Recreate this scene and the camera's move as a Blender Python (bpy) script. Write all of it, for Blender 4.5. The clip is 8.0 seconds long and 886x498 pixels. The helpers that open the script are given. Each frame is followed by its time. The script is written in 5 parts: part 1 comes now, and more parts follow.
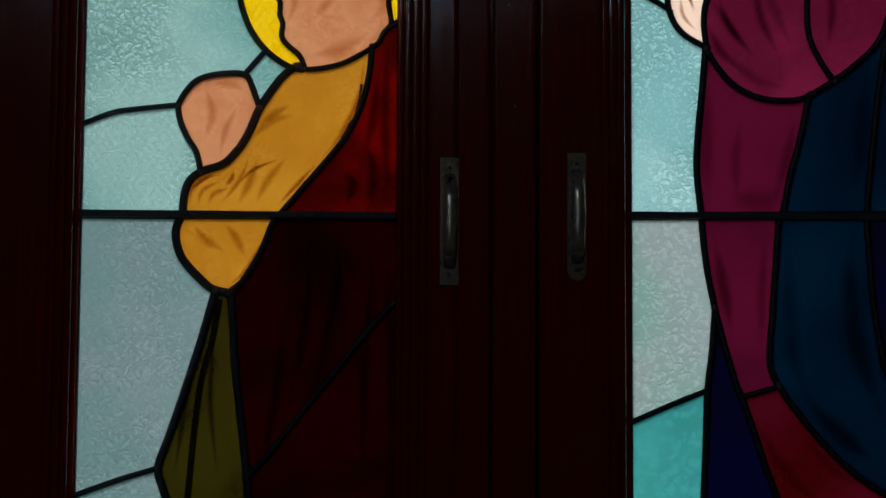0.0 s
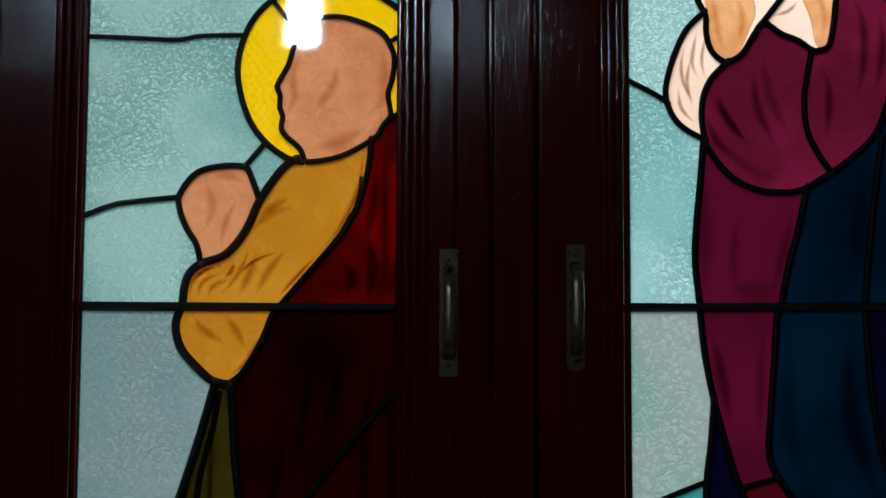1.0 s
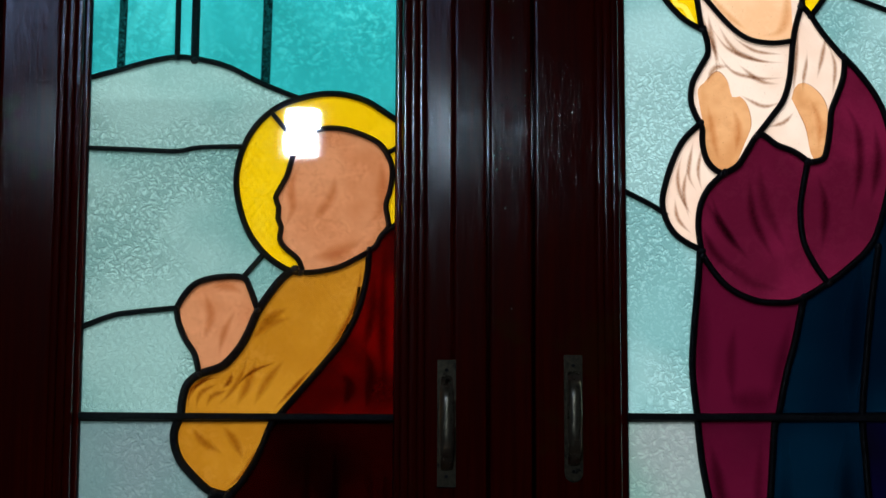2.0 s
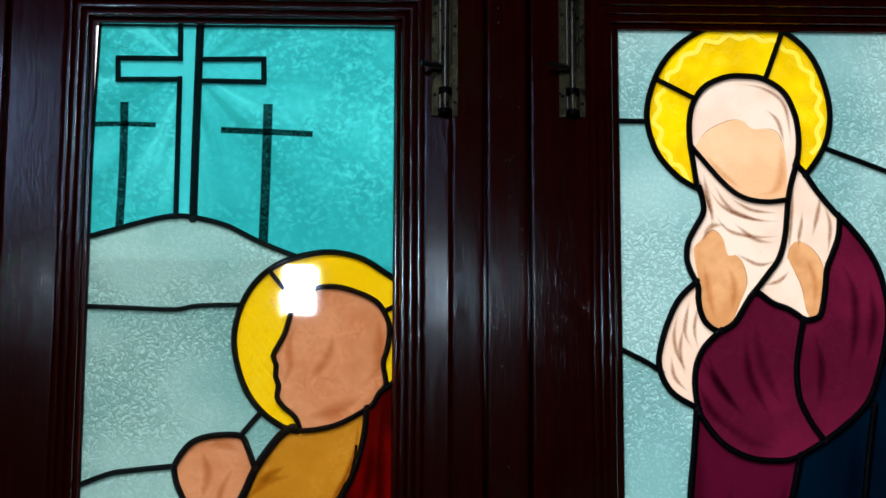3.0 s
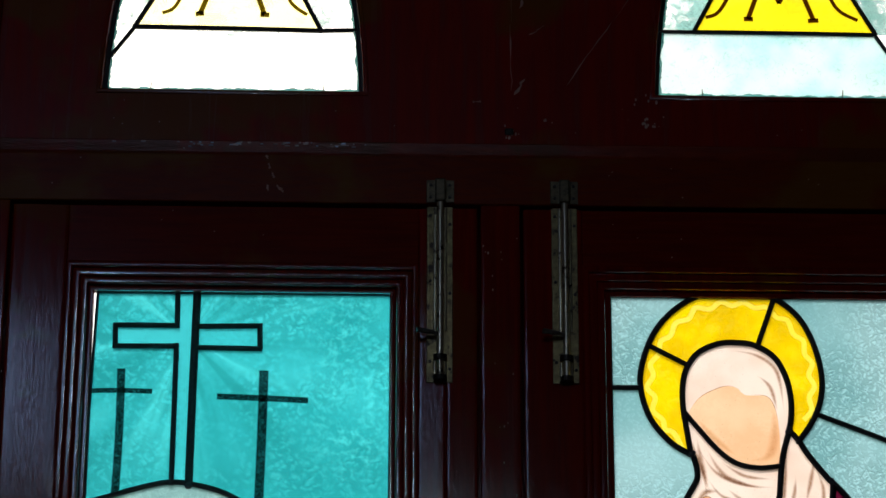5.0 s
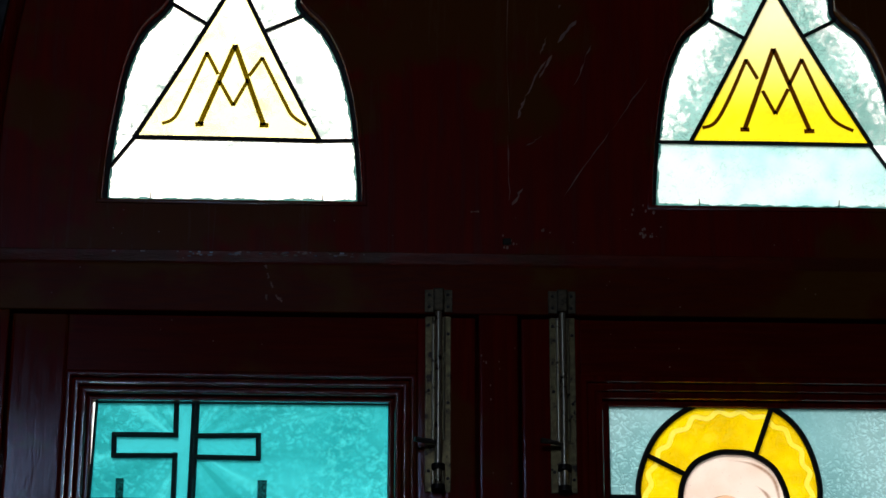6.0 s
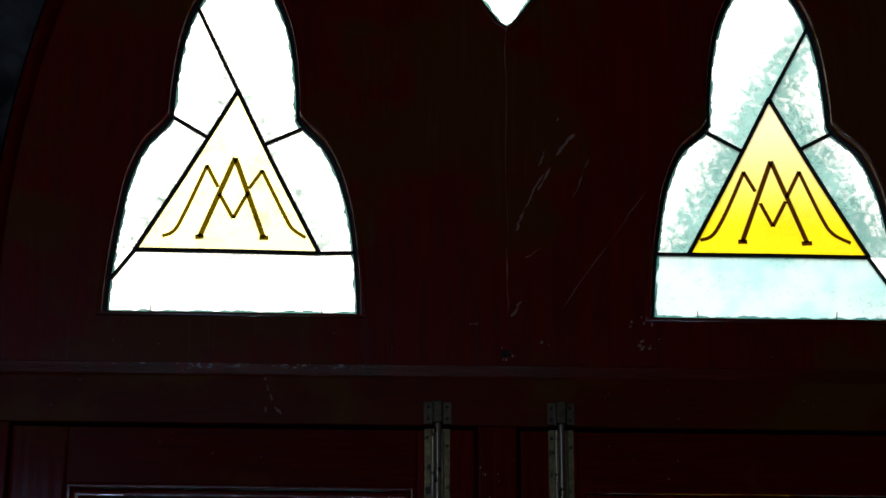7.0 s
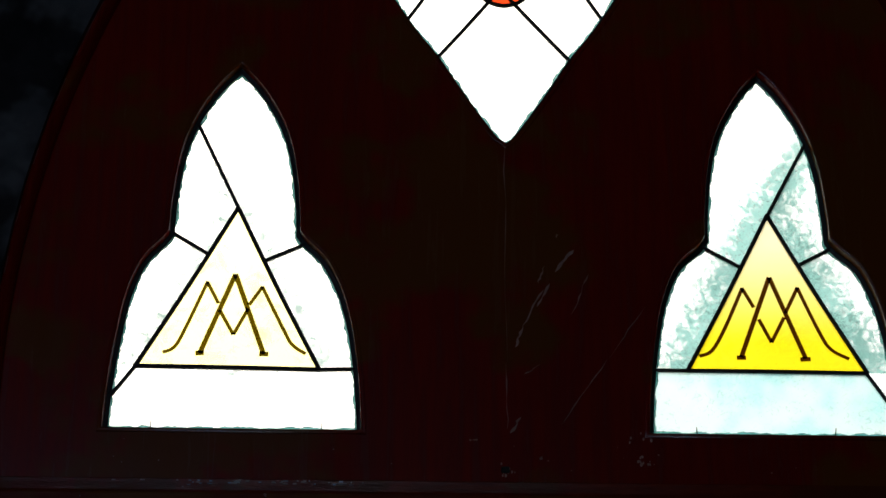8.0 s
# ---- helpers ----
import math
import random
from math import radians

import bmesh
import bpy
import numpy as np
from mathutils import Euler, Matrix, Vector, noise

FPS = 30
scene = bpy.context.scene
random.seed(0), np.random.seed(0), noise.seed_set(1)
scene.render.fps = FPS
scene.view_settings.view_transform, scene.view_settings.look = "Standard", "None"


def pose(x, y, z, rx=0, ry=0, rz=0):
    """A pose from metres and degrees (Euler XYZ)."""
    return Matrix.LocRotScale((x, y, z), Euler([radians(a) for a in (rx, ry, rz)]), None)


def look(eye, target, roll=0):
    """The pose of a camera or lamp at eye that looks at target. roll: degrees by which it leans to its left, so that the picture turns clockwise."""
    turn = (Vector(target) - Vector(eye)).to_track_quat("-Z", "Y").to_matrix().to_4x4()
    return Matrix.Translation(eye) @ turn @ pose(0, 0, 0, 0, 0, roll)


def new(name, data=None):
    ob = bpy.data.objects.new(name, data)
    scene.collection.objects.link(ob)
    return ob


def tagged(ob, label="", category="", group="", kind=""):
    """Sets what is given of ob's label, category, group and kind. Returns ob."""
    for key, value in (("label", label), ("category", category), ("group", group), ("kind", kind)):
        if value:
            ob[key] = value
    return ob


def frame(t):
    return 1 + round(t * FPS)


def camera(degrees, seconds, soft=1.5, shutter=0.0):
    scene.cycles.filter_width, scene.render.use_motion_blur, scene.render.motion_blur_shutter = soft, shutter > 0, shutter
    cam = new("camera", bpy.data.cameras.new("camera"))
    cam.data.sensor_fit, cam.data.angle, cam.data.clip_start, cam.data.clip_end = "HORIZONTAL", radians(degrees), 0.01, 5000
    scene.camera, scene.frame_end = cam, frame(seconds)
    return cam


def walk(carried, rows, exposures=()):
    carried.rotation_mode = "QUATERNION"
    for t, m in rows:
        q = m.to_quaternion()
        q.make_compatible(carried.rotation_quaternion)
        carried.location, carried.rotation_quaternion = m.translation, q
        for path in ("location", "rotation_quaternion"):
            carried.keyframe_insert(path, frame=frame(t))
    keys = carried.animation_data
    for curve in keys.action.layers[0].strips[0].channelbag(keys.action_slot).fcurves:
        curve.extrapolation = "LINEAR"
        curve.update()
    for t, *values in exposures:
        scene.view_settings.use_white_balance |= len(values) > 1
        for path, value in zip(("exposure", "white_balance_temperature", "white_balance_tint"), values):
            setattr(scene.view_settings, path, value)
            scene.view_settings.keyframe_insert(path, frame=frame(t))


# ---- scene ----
from mathutils.geometry import delaunay_2d_cdt

# ---- camera: tilts slowly upwards while its bearer leans back a little ----
cam = camera(18.0, 8.0, soft=1.5)
EYE_X, EYE_Z = 0.0, 0.524
TURNS = [  # seconds, yaw, pitch, lean to the right, the eye's y
    (0, -1.297, 8.334, -0.291, -3.973),
    (0.5, -1.294, 9.255, -0.262, -3.979),
    (1, -1.300, 10.186, -0.238, -3.984),
    (1.2, -1.305, 10.576, -0.230, -3.987),
    (2.3, -1.346, 13.374, -0.192, -4.000),
    (2.5, -1.355, 14.105, -0.187, -4.003),
    (3, -1.379, 15.614, -0.175, -4.009),
    (3.5, -1.403, 16.800, -0.165, -4.016),
    (4, -1.427, 18.278, -0.156, -4.022),
    (4.5, -1.448, 19.575, -0.148, -4.029),
    (5, -1.467, 20.949, -0.140, -4.037),
    (5.2, -1.474, 21.429, -0.137, -4.040),
    (6.3, -1.500, 23.726, -0.117, -4.056),
    (6.5, -1.502, 24.144, -0.112, -4.059),
    (7, -1.507, 25.339, -0.100, -4.067),
    (7.5, -1.508, 26.409, -0.086, -4.075),
    (8, -1.507, 27.623, -0.069, -4.084),
]
walk(cam, [(t, pose(EYE_X, y, EYE_Z, 90 + pitch, 0, yaw) @ pose(0, 0, 0, 0, 0, -lean)) for t, yaw, pitch, lean, y in TURNS],
     exposures=[(0.0, -0.15), (1.0, -0.06), (2.5, 0.0), (4.0, 0.05), (8.0, 0.0)])

# ---- world: hazy daylight behind the glass ----
world = bpy.data.worlds.new("daylight")
scene.world = world
world.use_nodes = True
wn = world.node_tree
sky = wn.nodes.new("ShaderNodeTexSky")
sky.sky_type, sky.sun_disc = "NISHITA", False
sky.sun_elevation, sky.sun_rotation = radians(48), radians(-12)
sky.air_density, sky.dust_density, sky.ozone_density = 1.0, 7.0, 1.0
wn.links.new(sky.outputs[0], wn.nodes["Background"].inputs[0])
wn.nodes["Background"].inputs[1].default_value = 0.15
sun_data = bpy.data.lights.new("sun", "SUN")
sun_data.energy, sun_data.angle, sun_data.color = 1.0, radians(0.5), (1.0, 0.97, 0.93)
sun = new("sun", sun_data)
sun.matrix_world = look((-2.1, 10, 11.3), (0, 0, 0))
high_data = bpy.data.lights.new("window_light", "AREA")  # the sky in the small high window behind
high_data.shape, high_data.size, high_data.size_y = "RECTANGLE", 0.38, 0.60
high_data.energy, high_data.color = 7.5, (0.42, 0.57, 1.0)
high = new("window_light", high_data)
high.matrix_world = look((-1.300, -6.06, 3.77), (-1.300, 0.0, 3.77))
scene.view_settings.exposure = 0.0

# ---- materials ----


def mat(name):
    m = bpy.data.materials.new(name)
    m.use_nodes = True
    nt = m.node_tree
    for n in list(nt.nodes):
        nt.nodes.remove(n)
    o = nt.nodes.new("ShaderNodeOutputMaterial")
    return m, nt, o


def node(nt, kind, **values):
    n = nt.nodes.new(kind)
    for k, v in values.items():
        n.inputs[k.replace("_", " ")].default_value = v
    return n


def coords(nt, scale=(1, 1, 1), rand=0.0):
    tc = nt.nodes.new("ShaderNodeTexCoord")
    mp = nt.nodes.new("ShaderNodeMapping")
    mp.inputs["Scale"].default_value = scale
    nt.links.new(tc.outputs["Object"], mp.inputs[0])
    if rand:
        oi = nt.nodes.new("ShaderNodeObjectInfo")
        mul = nt.nodes.new("ShaderNodeMath")
        mul.operation, mul.inputs[1].default_value = "MULTIPLY", rand
        nt.links.new(oi.outputs["Random"], mul.inputs[0])
        nt.links.new(mul.outputs[0], mp.inputs["Location"])
    return mp.outputs[0]


def noise_tex(nt, vec, scale, detail=3.0, rough=0.55, distortion=0.0):
    n = nt.nodes.new("ShaderNodeTexNoise")
    n.inputs["Scale"].default_value, n.inputs["Detail"].default_value = scale, detail
    n.inputs["Roughness"].default_value, n.inputs["Distortion"].default_value = rough, distortion
    nt.links.new(vec, n.inputs["Vector"])
    return n.outputs["Fac"]


def span(nt, fac, a, b, lo=0.0, hi=1.0):
    m = nt.nodes.new("ShaderNodeMapRange")
    m.interpolation_type = "SMOOTHSTEP"
    for i, v in enumerate((a, b, lo, hi)):
        m.inputs[i + 1].default_value = v
    nt.links.new(fac, m.inputs[0])
    return m.outputs[0]


def blend(nt, fac, a, b, mode="MIX"):
    m = nt.nodes.new("ShaderNodeMix")
    m.data_type, m.blend_type = "RGBA", mode
    for sock, v in ((m.inputs[0], fac), (m.inputs[6], a), (m.inputs[7], b)):
        if isinstance(v, (int, float)):
            sock.default_value = v
        elif isinstance(v, tuple):
            sock.default_value = (*v, 1.0)
        else:
            nt.links.new(v, sock)
    return m.outputs[2]


def times(nt, a, b):
    m = nt.nodes.new("ShaderNodeMath")
    m.operation = "MULTIPLY"
    for sock, v in ((m.inputs[0], a), (m.inputs[1], b)):
        if isinstance(v, (int, float)):
            sock.default_value = v
        else:
            nt.links.new(v, sock)
    return m.outputs[0]


def calc(nt, operation, a, b, c=0.0):
    m = nt.nodes.new("ShaderNodeMath")
    m.operation = operation
    for sock, v in zip(m.inputs, (a, b, c)):
        if isinstance(v, (int, float)):
            sock.default_value = v
        else:
            nt.links.new(v, sock)
    return m.outputs[0]


def place(nt):
    """The point's own x and z."""
    pos = nt.nodes.new("ShaderNodeSeparateXYZ")
    nt.links.new(coords(nt), pos.inputs[0])
    return pos.outputs[0], pos.outputs[2]


def painted_rays(nt, col, cx, cz, light, deep):
    """Rays wiped out of the matting round a point, cloudy patches to one side, and a deeper tone towards the foot."""
    x, z = place(nt)
    dx, dz = calc(nt, "SUBTRACT", x, cx), calc(nt, "SUBTRACT", z, cz)
    way = calc(nt, "ARCTAN2", dx, dz)
    far = calc(nt, "SQRT", calc(nt, "ADD", times(nt, dx, dx), times(nt, dz, dz)), 0.0)
    both = nt.nodes.new("ShaderNodeCombineXYZ")
    nt.links.new(times(nt, way, 2.7), both.inputs[0])
    nt.links.new(times(nt, far, 1.6), both.inputs[1])
    streak = noise_tex(nt, both.outputs[0], 1.0, 3.0, 0.55)
    col = blend(nt, times(nt, span(nt, streak, 0.54, 0.36), span(nt, far, 0.42, 0.10, 0.0, 0.55)), col, deep)
    col = blend(nt, times(nt, span(nt, streak, 0.52, 0.68), span(nt, far, 0.32, 0.12, 0.0, 0.62)), col, light)
    cloud = noise_tex(nt, coords(nt), 72.0, 5.0, 0.66, 0.3)
    side = calc(nt, "ADD", span(nt, x, -0.17, -0.03), span(nt, z, 1.955, 1.99))
    patch = times(nt, times(nt, calc(nt, "MINIMUM", side, 1.0), span(nt, z, 1.66, 1.76)), span(nt, noise_tex(nt, coords(nt), 9.0, 2.0), 0.38, 0.55))
    col = blend(nt, times(nt, span(nt, cloud, 0.46, 0.66, 0.0, 0.60), patch), col, light)
    return blend(nt, span(nt, z, 1.80, 1.64, 0.0, 0.45), col, deep)


def bump(nt, height, strength, distance):
    b = nt.nodes.new("ShaderNodeBump")
    b.inputs["Strength"].default_value, b.inputs["Distance"].default_value = strength, distance
    nt.links.new(height, b.inputs["Height"])
    return b.outputs["Normal"]


def glass_material(name, colour, second, ripple=0.25, relief=0.0, clear=0.0, patch=5.0, fleck=90.0, gloss=0.02, fade=None, tint=None, grime=None, twist=1.2, cell=0.0, deep=0.003, dust=22.0, glint=0.15, rays=None):
    """Coloured sheet glass: it scatters the daylight behind it; a clear sheet lets part of it straight through."""
    m, nt, o = mat(name)
    vec = coords(nt, rand=3.0)
    big = span(nt, noise_tex(nt, vec, patch, 2.0), 0.36, 0.64)
    col = blend(nt, big, colour, second)
    fine = noise_tex(nt, vec, fleck, 2.5, 0.55, twist)
    if cell:  # hammered sheet: small bulging cells
        warp = nt.nodes.new("ShaderNodeMix")
        warp.data_type, warp.blend_type = "RGBA", "LINEAR_LIGHT"
        warp.inputs[0].default_value = 0.012
        noisy = nt.nodes.new("ShaderNodeTexNoise")
        noisy.inputs["Scale"].default_value = 60.0
        nt.links.new(vec, noisy.inputs["Vector"])
        nt.links.new(vec, warp.inputs[6])
        nt.links.new(noisy.outputs["Color"], warp.inputs[7])
        cells_tex = nt.nodes.new("ShaderNodeTexVoronoi")
        cells_tex.inputs["Scale"].default_value = cell
        nt.links.new(warp.outputs[2], cells_tex.inputs["Vector"])
        fine = blend(nt, 0.25, span(nt, cells_tex.outputs["Distance"], 0.0, 0.75, 0.72, 0.22), fine)
    where = span(nt, noise_tex(nt, vec, patch * 1.7, 1.0), 0.38, 0.62, 0.28, 1.0)
    amount = times(nt, span(nt, fine, 0.40, 0.66), where)
    col = blend(nt, times(nt, amount, ripple), col, tuple(min(0.97, c * 1.5 + glint * max(colour)) for c in colour))
    dark = times(nt, span(nt, fine, 0.46, 0.30), where)
    col = blend(nt, times(nt, dark, ripple * 0.9), col, tuple(c * 0.55 for c in colour))
    seeds = span(nt, noise_tex(nt, vec, 330.0, 1.0), 0.70, 0.80, 0.0, 0.5)
    col = blend(nt, seeds, col, tuple(c * 0.45 for c in colour))
    if rays:
        col = painted_rays(nt, col, *rays)
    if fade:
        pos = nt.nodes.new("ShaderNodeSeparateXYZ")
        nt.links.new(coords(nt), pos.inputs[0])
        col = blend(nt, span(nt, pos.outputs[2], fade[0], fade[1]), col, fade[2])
    through_it = node(nt, "ShaderNodeBsdfTranslucent")
    nt.links.new(col, through_it.inputs["Color"])
    body = through_it.outputs[0]
    if clear:
        straight = node(nt, "ShaderNodeBsdfTransparent", Color=(0.93, 0.97, 0.96, 1))
        if fade:
            nt.links.new(blend(nt, 1.0, col, (1.0, 1.0, 1.0), "MULTIPLY"), straight.inputs["Color"])
        if tint:
            straight.inputs["Color"].default_value = (*tint, 1)
        film = noise_tex(nt, vec, dust, 5.0, 0.7, 0.8)
        if grime:  # years of dust, thickest along the leads of the triangle and of the joint above it
            x, z = place(nt)
            over, under = calc(nt, "MAXIMUM", calc(nt, "SUBTRACT", z, grime[1]), 0.0), calc(nt, "MAXIMUM", calc(nt, "SUBTRACT", grime[1], z), 0.0)
            off = calc(nt, "ABSOLUTE", calc(nt, "SUBTRACT", x, calc(nt, "MULTIPLY_ADD", over, grime[4], grime[0])), 0.0)
            gap = calc(nt, "SUBTRACT", off, times(nt, under, 0.505))
            gap = calc(nt, "MULTIPLY_ADD", over, 0.22, gap)
            foot = calc(nt, "SUBTRACT", grime[1] - 0.290, z)
            below = calc(nt, "MULTIPLY_ADD", off, 0.55, foot)
            gap = calc(nt, "MAXIMUM", gap, times(nt, below, calc(nt, "GREATER_THAN", foot, 0.0)))
            add = nt.nodes.new("ShaderNodeMath")
            nt.links.new(film, add.inputs[0])
            nt.links.new(span(nt, gap, grime[2], 0.004, 0.0, grime[3]), add.inputs[1])
            film = add.outputs[0]
        dirt = span(nt, film, 0.86, 0.48, 0.0, clear)
        mix = nt.nodes.new("ShaderNodeMixShader")
        nt.links.new(dirt, mix.inputs[0])
        nt.links.new(body, mix.inputs[1])
        nt.links.new(straight.outputs[0], mix.inputs[2])
        body = mix.outputs[0]
    shine = node(nt, "ShaderNodeBsdfAnisotropic", Roughness=gloss)
    rim = node(nt, "ShaderNodeFresnel", IOR=1.5)
    if relief:
        nt.links.new(bump(nt, times(nt, fine, where), relief, deep), through_it.inputs["Normal"])
    mix = nt.nodes.new("ShaderNodeMixShader")
    nt.links.new(rim.outputs[0], mix.inputs[0])
    nt.links.new(body, mix.inputs[1])
    nt.links.new(shine.outputs[0], mix.inputs[2])
    nt.links.new(mix.outputs[0], o.inputs[0])
    return m


def paint_material(name, tint, soft, grain=0.3):
    """Kiln-fired brushwork: a film that tints the light of the glass under it, thinner to the edges of the stroke."""
    m, nt, o = mat(name)
    uv = nt.nodes.new("ShaderNodeUVMap")
    xy = nt.nodes.new("ShaderNodeSeparateXYZ")
    nt.links.new(uv.outputs[0], xy.inputs[0])
    body = span(nt, xy.outputs[1], 0.0, soft)
    back = span(nt, xy.outputs[1], 1.0, 1.0 - soft)
    if soft > 0.4:
        body = times(nt, times(nt, body, span(nt, xy.outputs[0], 0.0, 0.4)), span(nt, xy.outputs[0], 1.0, 0.6))
    speck = span(nt, noise_tex(nt, coords(nt), 260.0, 3.0, 0.7), 0.30, 0.62, 1.0 - grain, 1.0)
    film = node(nt, "ShaderNodeBsdfTransparent")
    nt.links.new(blend(nt, times(nt, times(nt, body, back), speck), (1.0, 1.0, 1.0), tint), film.inputs["Color"])
    nt.links.new(film.outputs[0], o.inputs[0])
    return m


def plain_material(name, colour, second, rough=0.5, metal=0.0, scale=30.0, stretch=(1, 1, 1), relief=0.2, depth=0.001, coat=0.0, spots=None, rand=0.0, spec=0.5, peel=0.0):
    m, nt, o = mat(name)
    vec = coords(nt, stretch, rand)
    grain = noise_tex(nt, vec, scale, 5.0, 0.6, 0.4)
    large = noise_tex(nt, coords(nt), 3.0, 3.0)
    col = blend(nt, span(nt, grain, 0.3, 0.7), colour, second)
    col = blend(nt, span(nt, large, 0.35, 0.65, 0.0, 0.35), col, tuple(c * 0.6 for c in colour))
    if spots:
        col = blend(nt, span(nt, noise_tex(nt, coords(nt), spots[0], 4.0, 0.6), spots[1], spots[1] + 0.1), col, spots[2])
    p = node(nt, "ShaderNodeBsdfPrincipled", Metallic=metal, Coat_Weight=coat, Coat_Roughness=0.06, Specular_IOR_Level=spec)
    nt.links.new(col, p.inputs["Base Color"])
    nt.links.new(span(nt, grain, 0.25, 0.75, rough * 0.8, min(1.0, rough * 1.25)), p.inputs["Roughness"])
    normal = bump(nt, noise_tex(nt, vec, scale * 4.5, 2.0, 0.6) if peel else grain, relief, depth)
    if peel:  # runs and orange peel of old varnish
        b = nt.nodes.new("ShaderNodeBump")
        b.inputs["Strength"].default_value, b.inputs["Distance"].default_value = peel, 0.0004
        nt.links.new(noise_tex(nt, coords(nt), 30.0, 1.0, 0.5), b.inputs["Height"])
        nt.links.new(normal, b.inputs["Normal"])
        normal = b.outputs["Normal"]
    nt.links.new(normal, p.inputs["Normal"])
    nt.links.new(p.outputs[0], o.inputs[0])
    return m


def lamp_material(name, strength):
    m, nt, o = mat(name)
    e = node(nt, "ShaderNodeEmission", Color=(0.68, 0.82, 1.0, 1), Strength=strength)
    nt.links.new(e.outputs[0], o.inputs[0])
    return m


def clear_back():
    m, nt, o = mat("glass_back")
    t = node(nt, "ShaderNodeBsdfTransparent", Color=(0.98, 0.99, 0.99, 1))
    nt.links.new(t.outputs[0], o.inputs[0])
    return m


PALE = glass_material("pale_glass", (0.190, 0.45, 0.470), (0.325, 0.60, 0.625), ripple=0.45, relief=0.9, patch=4.0, fleck=190.0, cell=165.0, deep=0.004, glint=0.36, twist=0.3)
PALE_AQUA = glass_material("pale_aqua_glass", (0.195, 0.46, 0.515), (0.345, 0.63, 0.70), ripple=0.40, relief=0.8, patch=4.0, fleck=190.0, cell=165.0, deep=0.004, glint=0.36, twist=0.3)
PALE_BLUE = glass_material("pale_blue_glass", (0.165, 0.32, 0.355), (0.23, 0.35, 0.405), ripple=0.22, relief=0.8, patch=4.0, fleck=190.0, cell=140.0, deep=0.003, glint=0.22)
PALE_LILAC = glass_material("pale_lilac_glass", (0.19, 0.36, 0.355), (0.275, 0.36, 0.40), ripple=0.24, relief=0.8, patch=5.0, fleck=170.0, cell=120.0, deep=0.003, glint=0.22)
PALE_TURQ = glass_material("light_turquoise_glass", (0.040, 0.55, 0.64), (0.055, 0.62, 0.72), ripple=0.2, glint=0.02)
TURQ_SOFT = glass_material("soft_turquoise_glass", (0.032, 0.26, 0.28), (0.045, 0.33, 0.345), ripple=0.25, glint=0.02, relief=0.8, cell=62.0)
TURQ = glass_material("turquoise_glass", (0.028, 0.49, 0.56), (0.042, 0.59, 0.68), ripple=0.42, relief=0.6, patch=6.0, fleck=130.0, cell=95.0, deep=0.004, glint=0.08, twist=0.4,
                      rays=(-0.286, 1.922, (0.10, 0.88, 0.97), (0.012, 0.31, 0.335)))
YELLOW = glass_material("yellow_glass", (0.93, 0.62, 0.001), (0.93, 0.66, 0.004), ripple=0.08)
YELLOW_R = glass_material("amber_yellow_glass", (0.95, 0.73, 0.002), (0.78, 0.55, 0.001), ripple=0.10, patch=14.0)
STAIN = glass_material("light_yellow_glass", (0.97, 0.84, 0.10), (0.97, 0.80, 0.06), ripple=0.05)
FLESH = glass_material("tan_glass", (0.56, 0.225, 0.100), (0.64, 0.29, 0.145), ripple=0.22, patch=14.0)
FLESH_R = glass_material("light_tan_glass", (0.90, 0.62, 0.40), (0.86, 0.54, 0.32), ripple=0.08, patch=14.0)
FLESH_D = glass_material("warm_tan_glass", (0.62, 0.31, 0.13), (0.76, 0.44, 0.22), ripple=0.1, patch=18.0)
OCHRE = glass_material("ochre_glass", (0.56, 0.265, 0.020), (0.47, 0.205, 0.012), ripple=0.12, patch=9.0)
RED = glass_material("red_glass", (0.105, 0.0003, 0.0003), (0.032, 0.0002, 0.0002), ripple=0.03, patch=9.0)
DARK_RED = glass_material("dark_red_glass", (0.0100, 0.0001, 0.0001), (0.0030, 0.0001, 0.0001), ripple=0.02, patch=7.0)
OLIVE = glass_material("olive_glass", (0.028, 0.026, 0.003), (0.016, 0.014, 0.0012), ripple=0.1, patch=9.0)
VEIL = glass_material("cream_glass", (0.90, 0.79, 0.72), (0.83, 0.67, 0.58), ripple=0.06, patch=10.0)
PLUM = glass_material("plum_glass", (0.112, 0.0065, 0.033), (0.070, 0.004, 0.020), ripple=0.08, patch=8.0)
PLUM_D = glass_material("dark_plum_glass", (0.066, 0.003, 0.019), (0.040, 0.0018, 0.012), ripple=0.05, patch=5.0)
WINE = glass_material("wine_glass", (0.046, 0.0014, 0.007), (0.030, 0.0005, 0.001), ripple=0.05)
BLUE = glass_material("petrol_glass", (0.0002, 0.0075, 0.020), (0.0002, 0.003, 0.010), ripple=0.05, patch=5.0)
NAVY = glass_material("navy_glass", (0.001, 0.001, 0.014), (0.001, 0.001, 0.004), ripple=0.03)
CLEAR = glass_material("clear_glass", (0.52, 0.72, 0.69), (0.42, 0.64, 0.61), ripple=0.3, clear=0.97, fleck=120.0, dust=60.0, grime=(-0.232, 2.735, 0.060, 0.20, -0.457))
CLEAR_DUSTY = glass_material("grimy_clear_glass", (0.22, 0.48, 0.455), (0.38, 0.74, 0.72), ripple=0.8, clear=0.84, fleck=150.0, dust=70.0, grime=(0.648, 2.735, 0.095, 0.35, 0.50))
MINT = glass_material("mint_glass", (0.33, 0.84, 0.88), (0.66, 0.97, 0.97), ripple=0.55, clear=0.18, patch=11.0, fleck=110.0, dust=30.0, grime=(0.648, 2.735, 0.05, 0.25, 0.50))
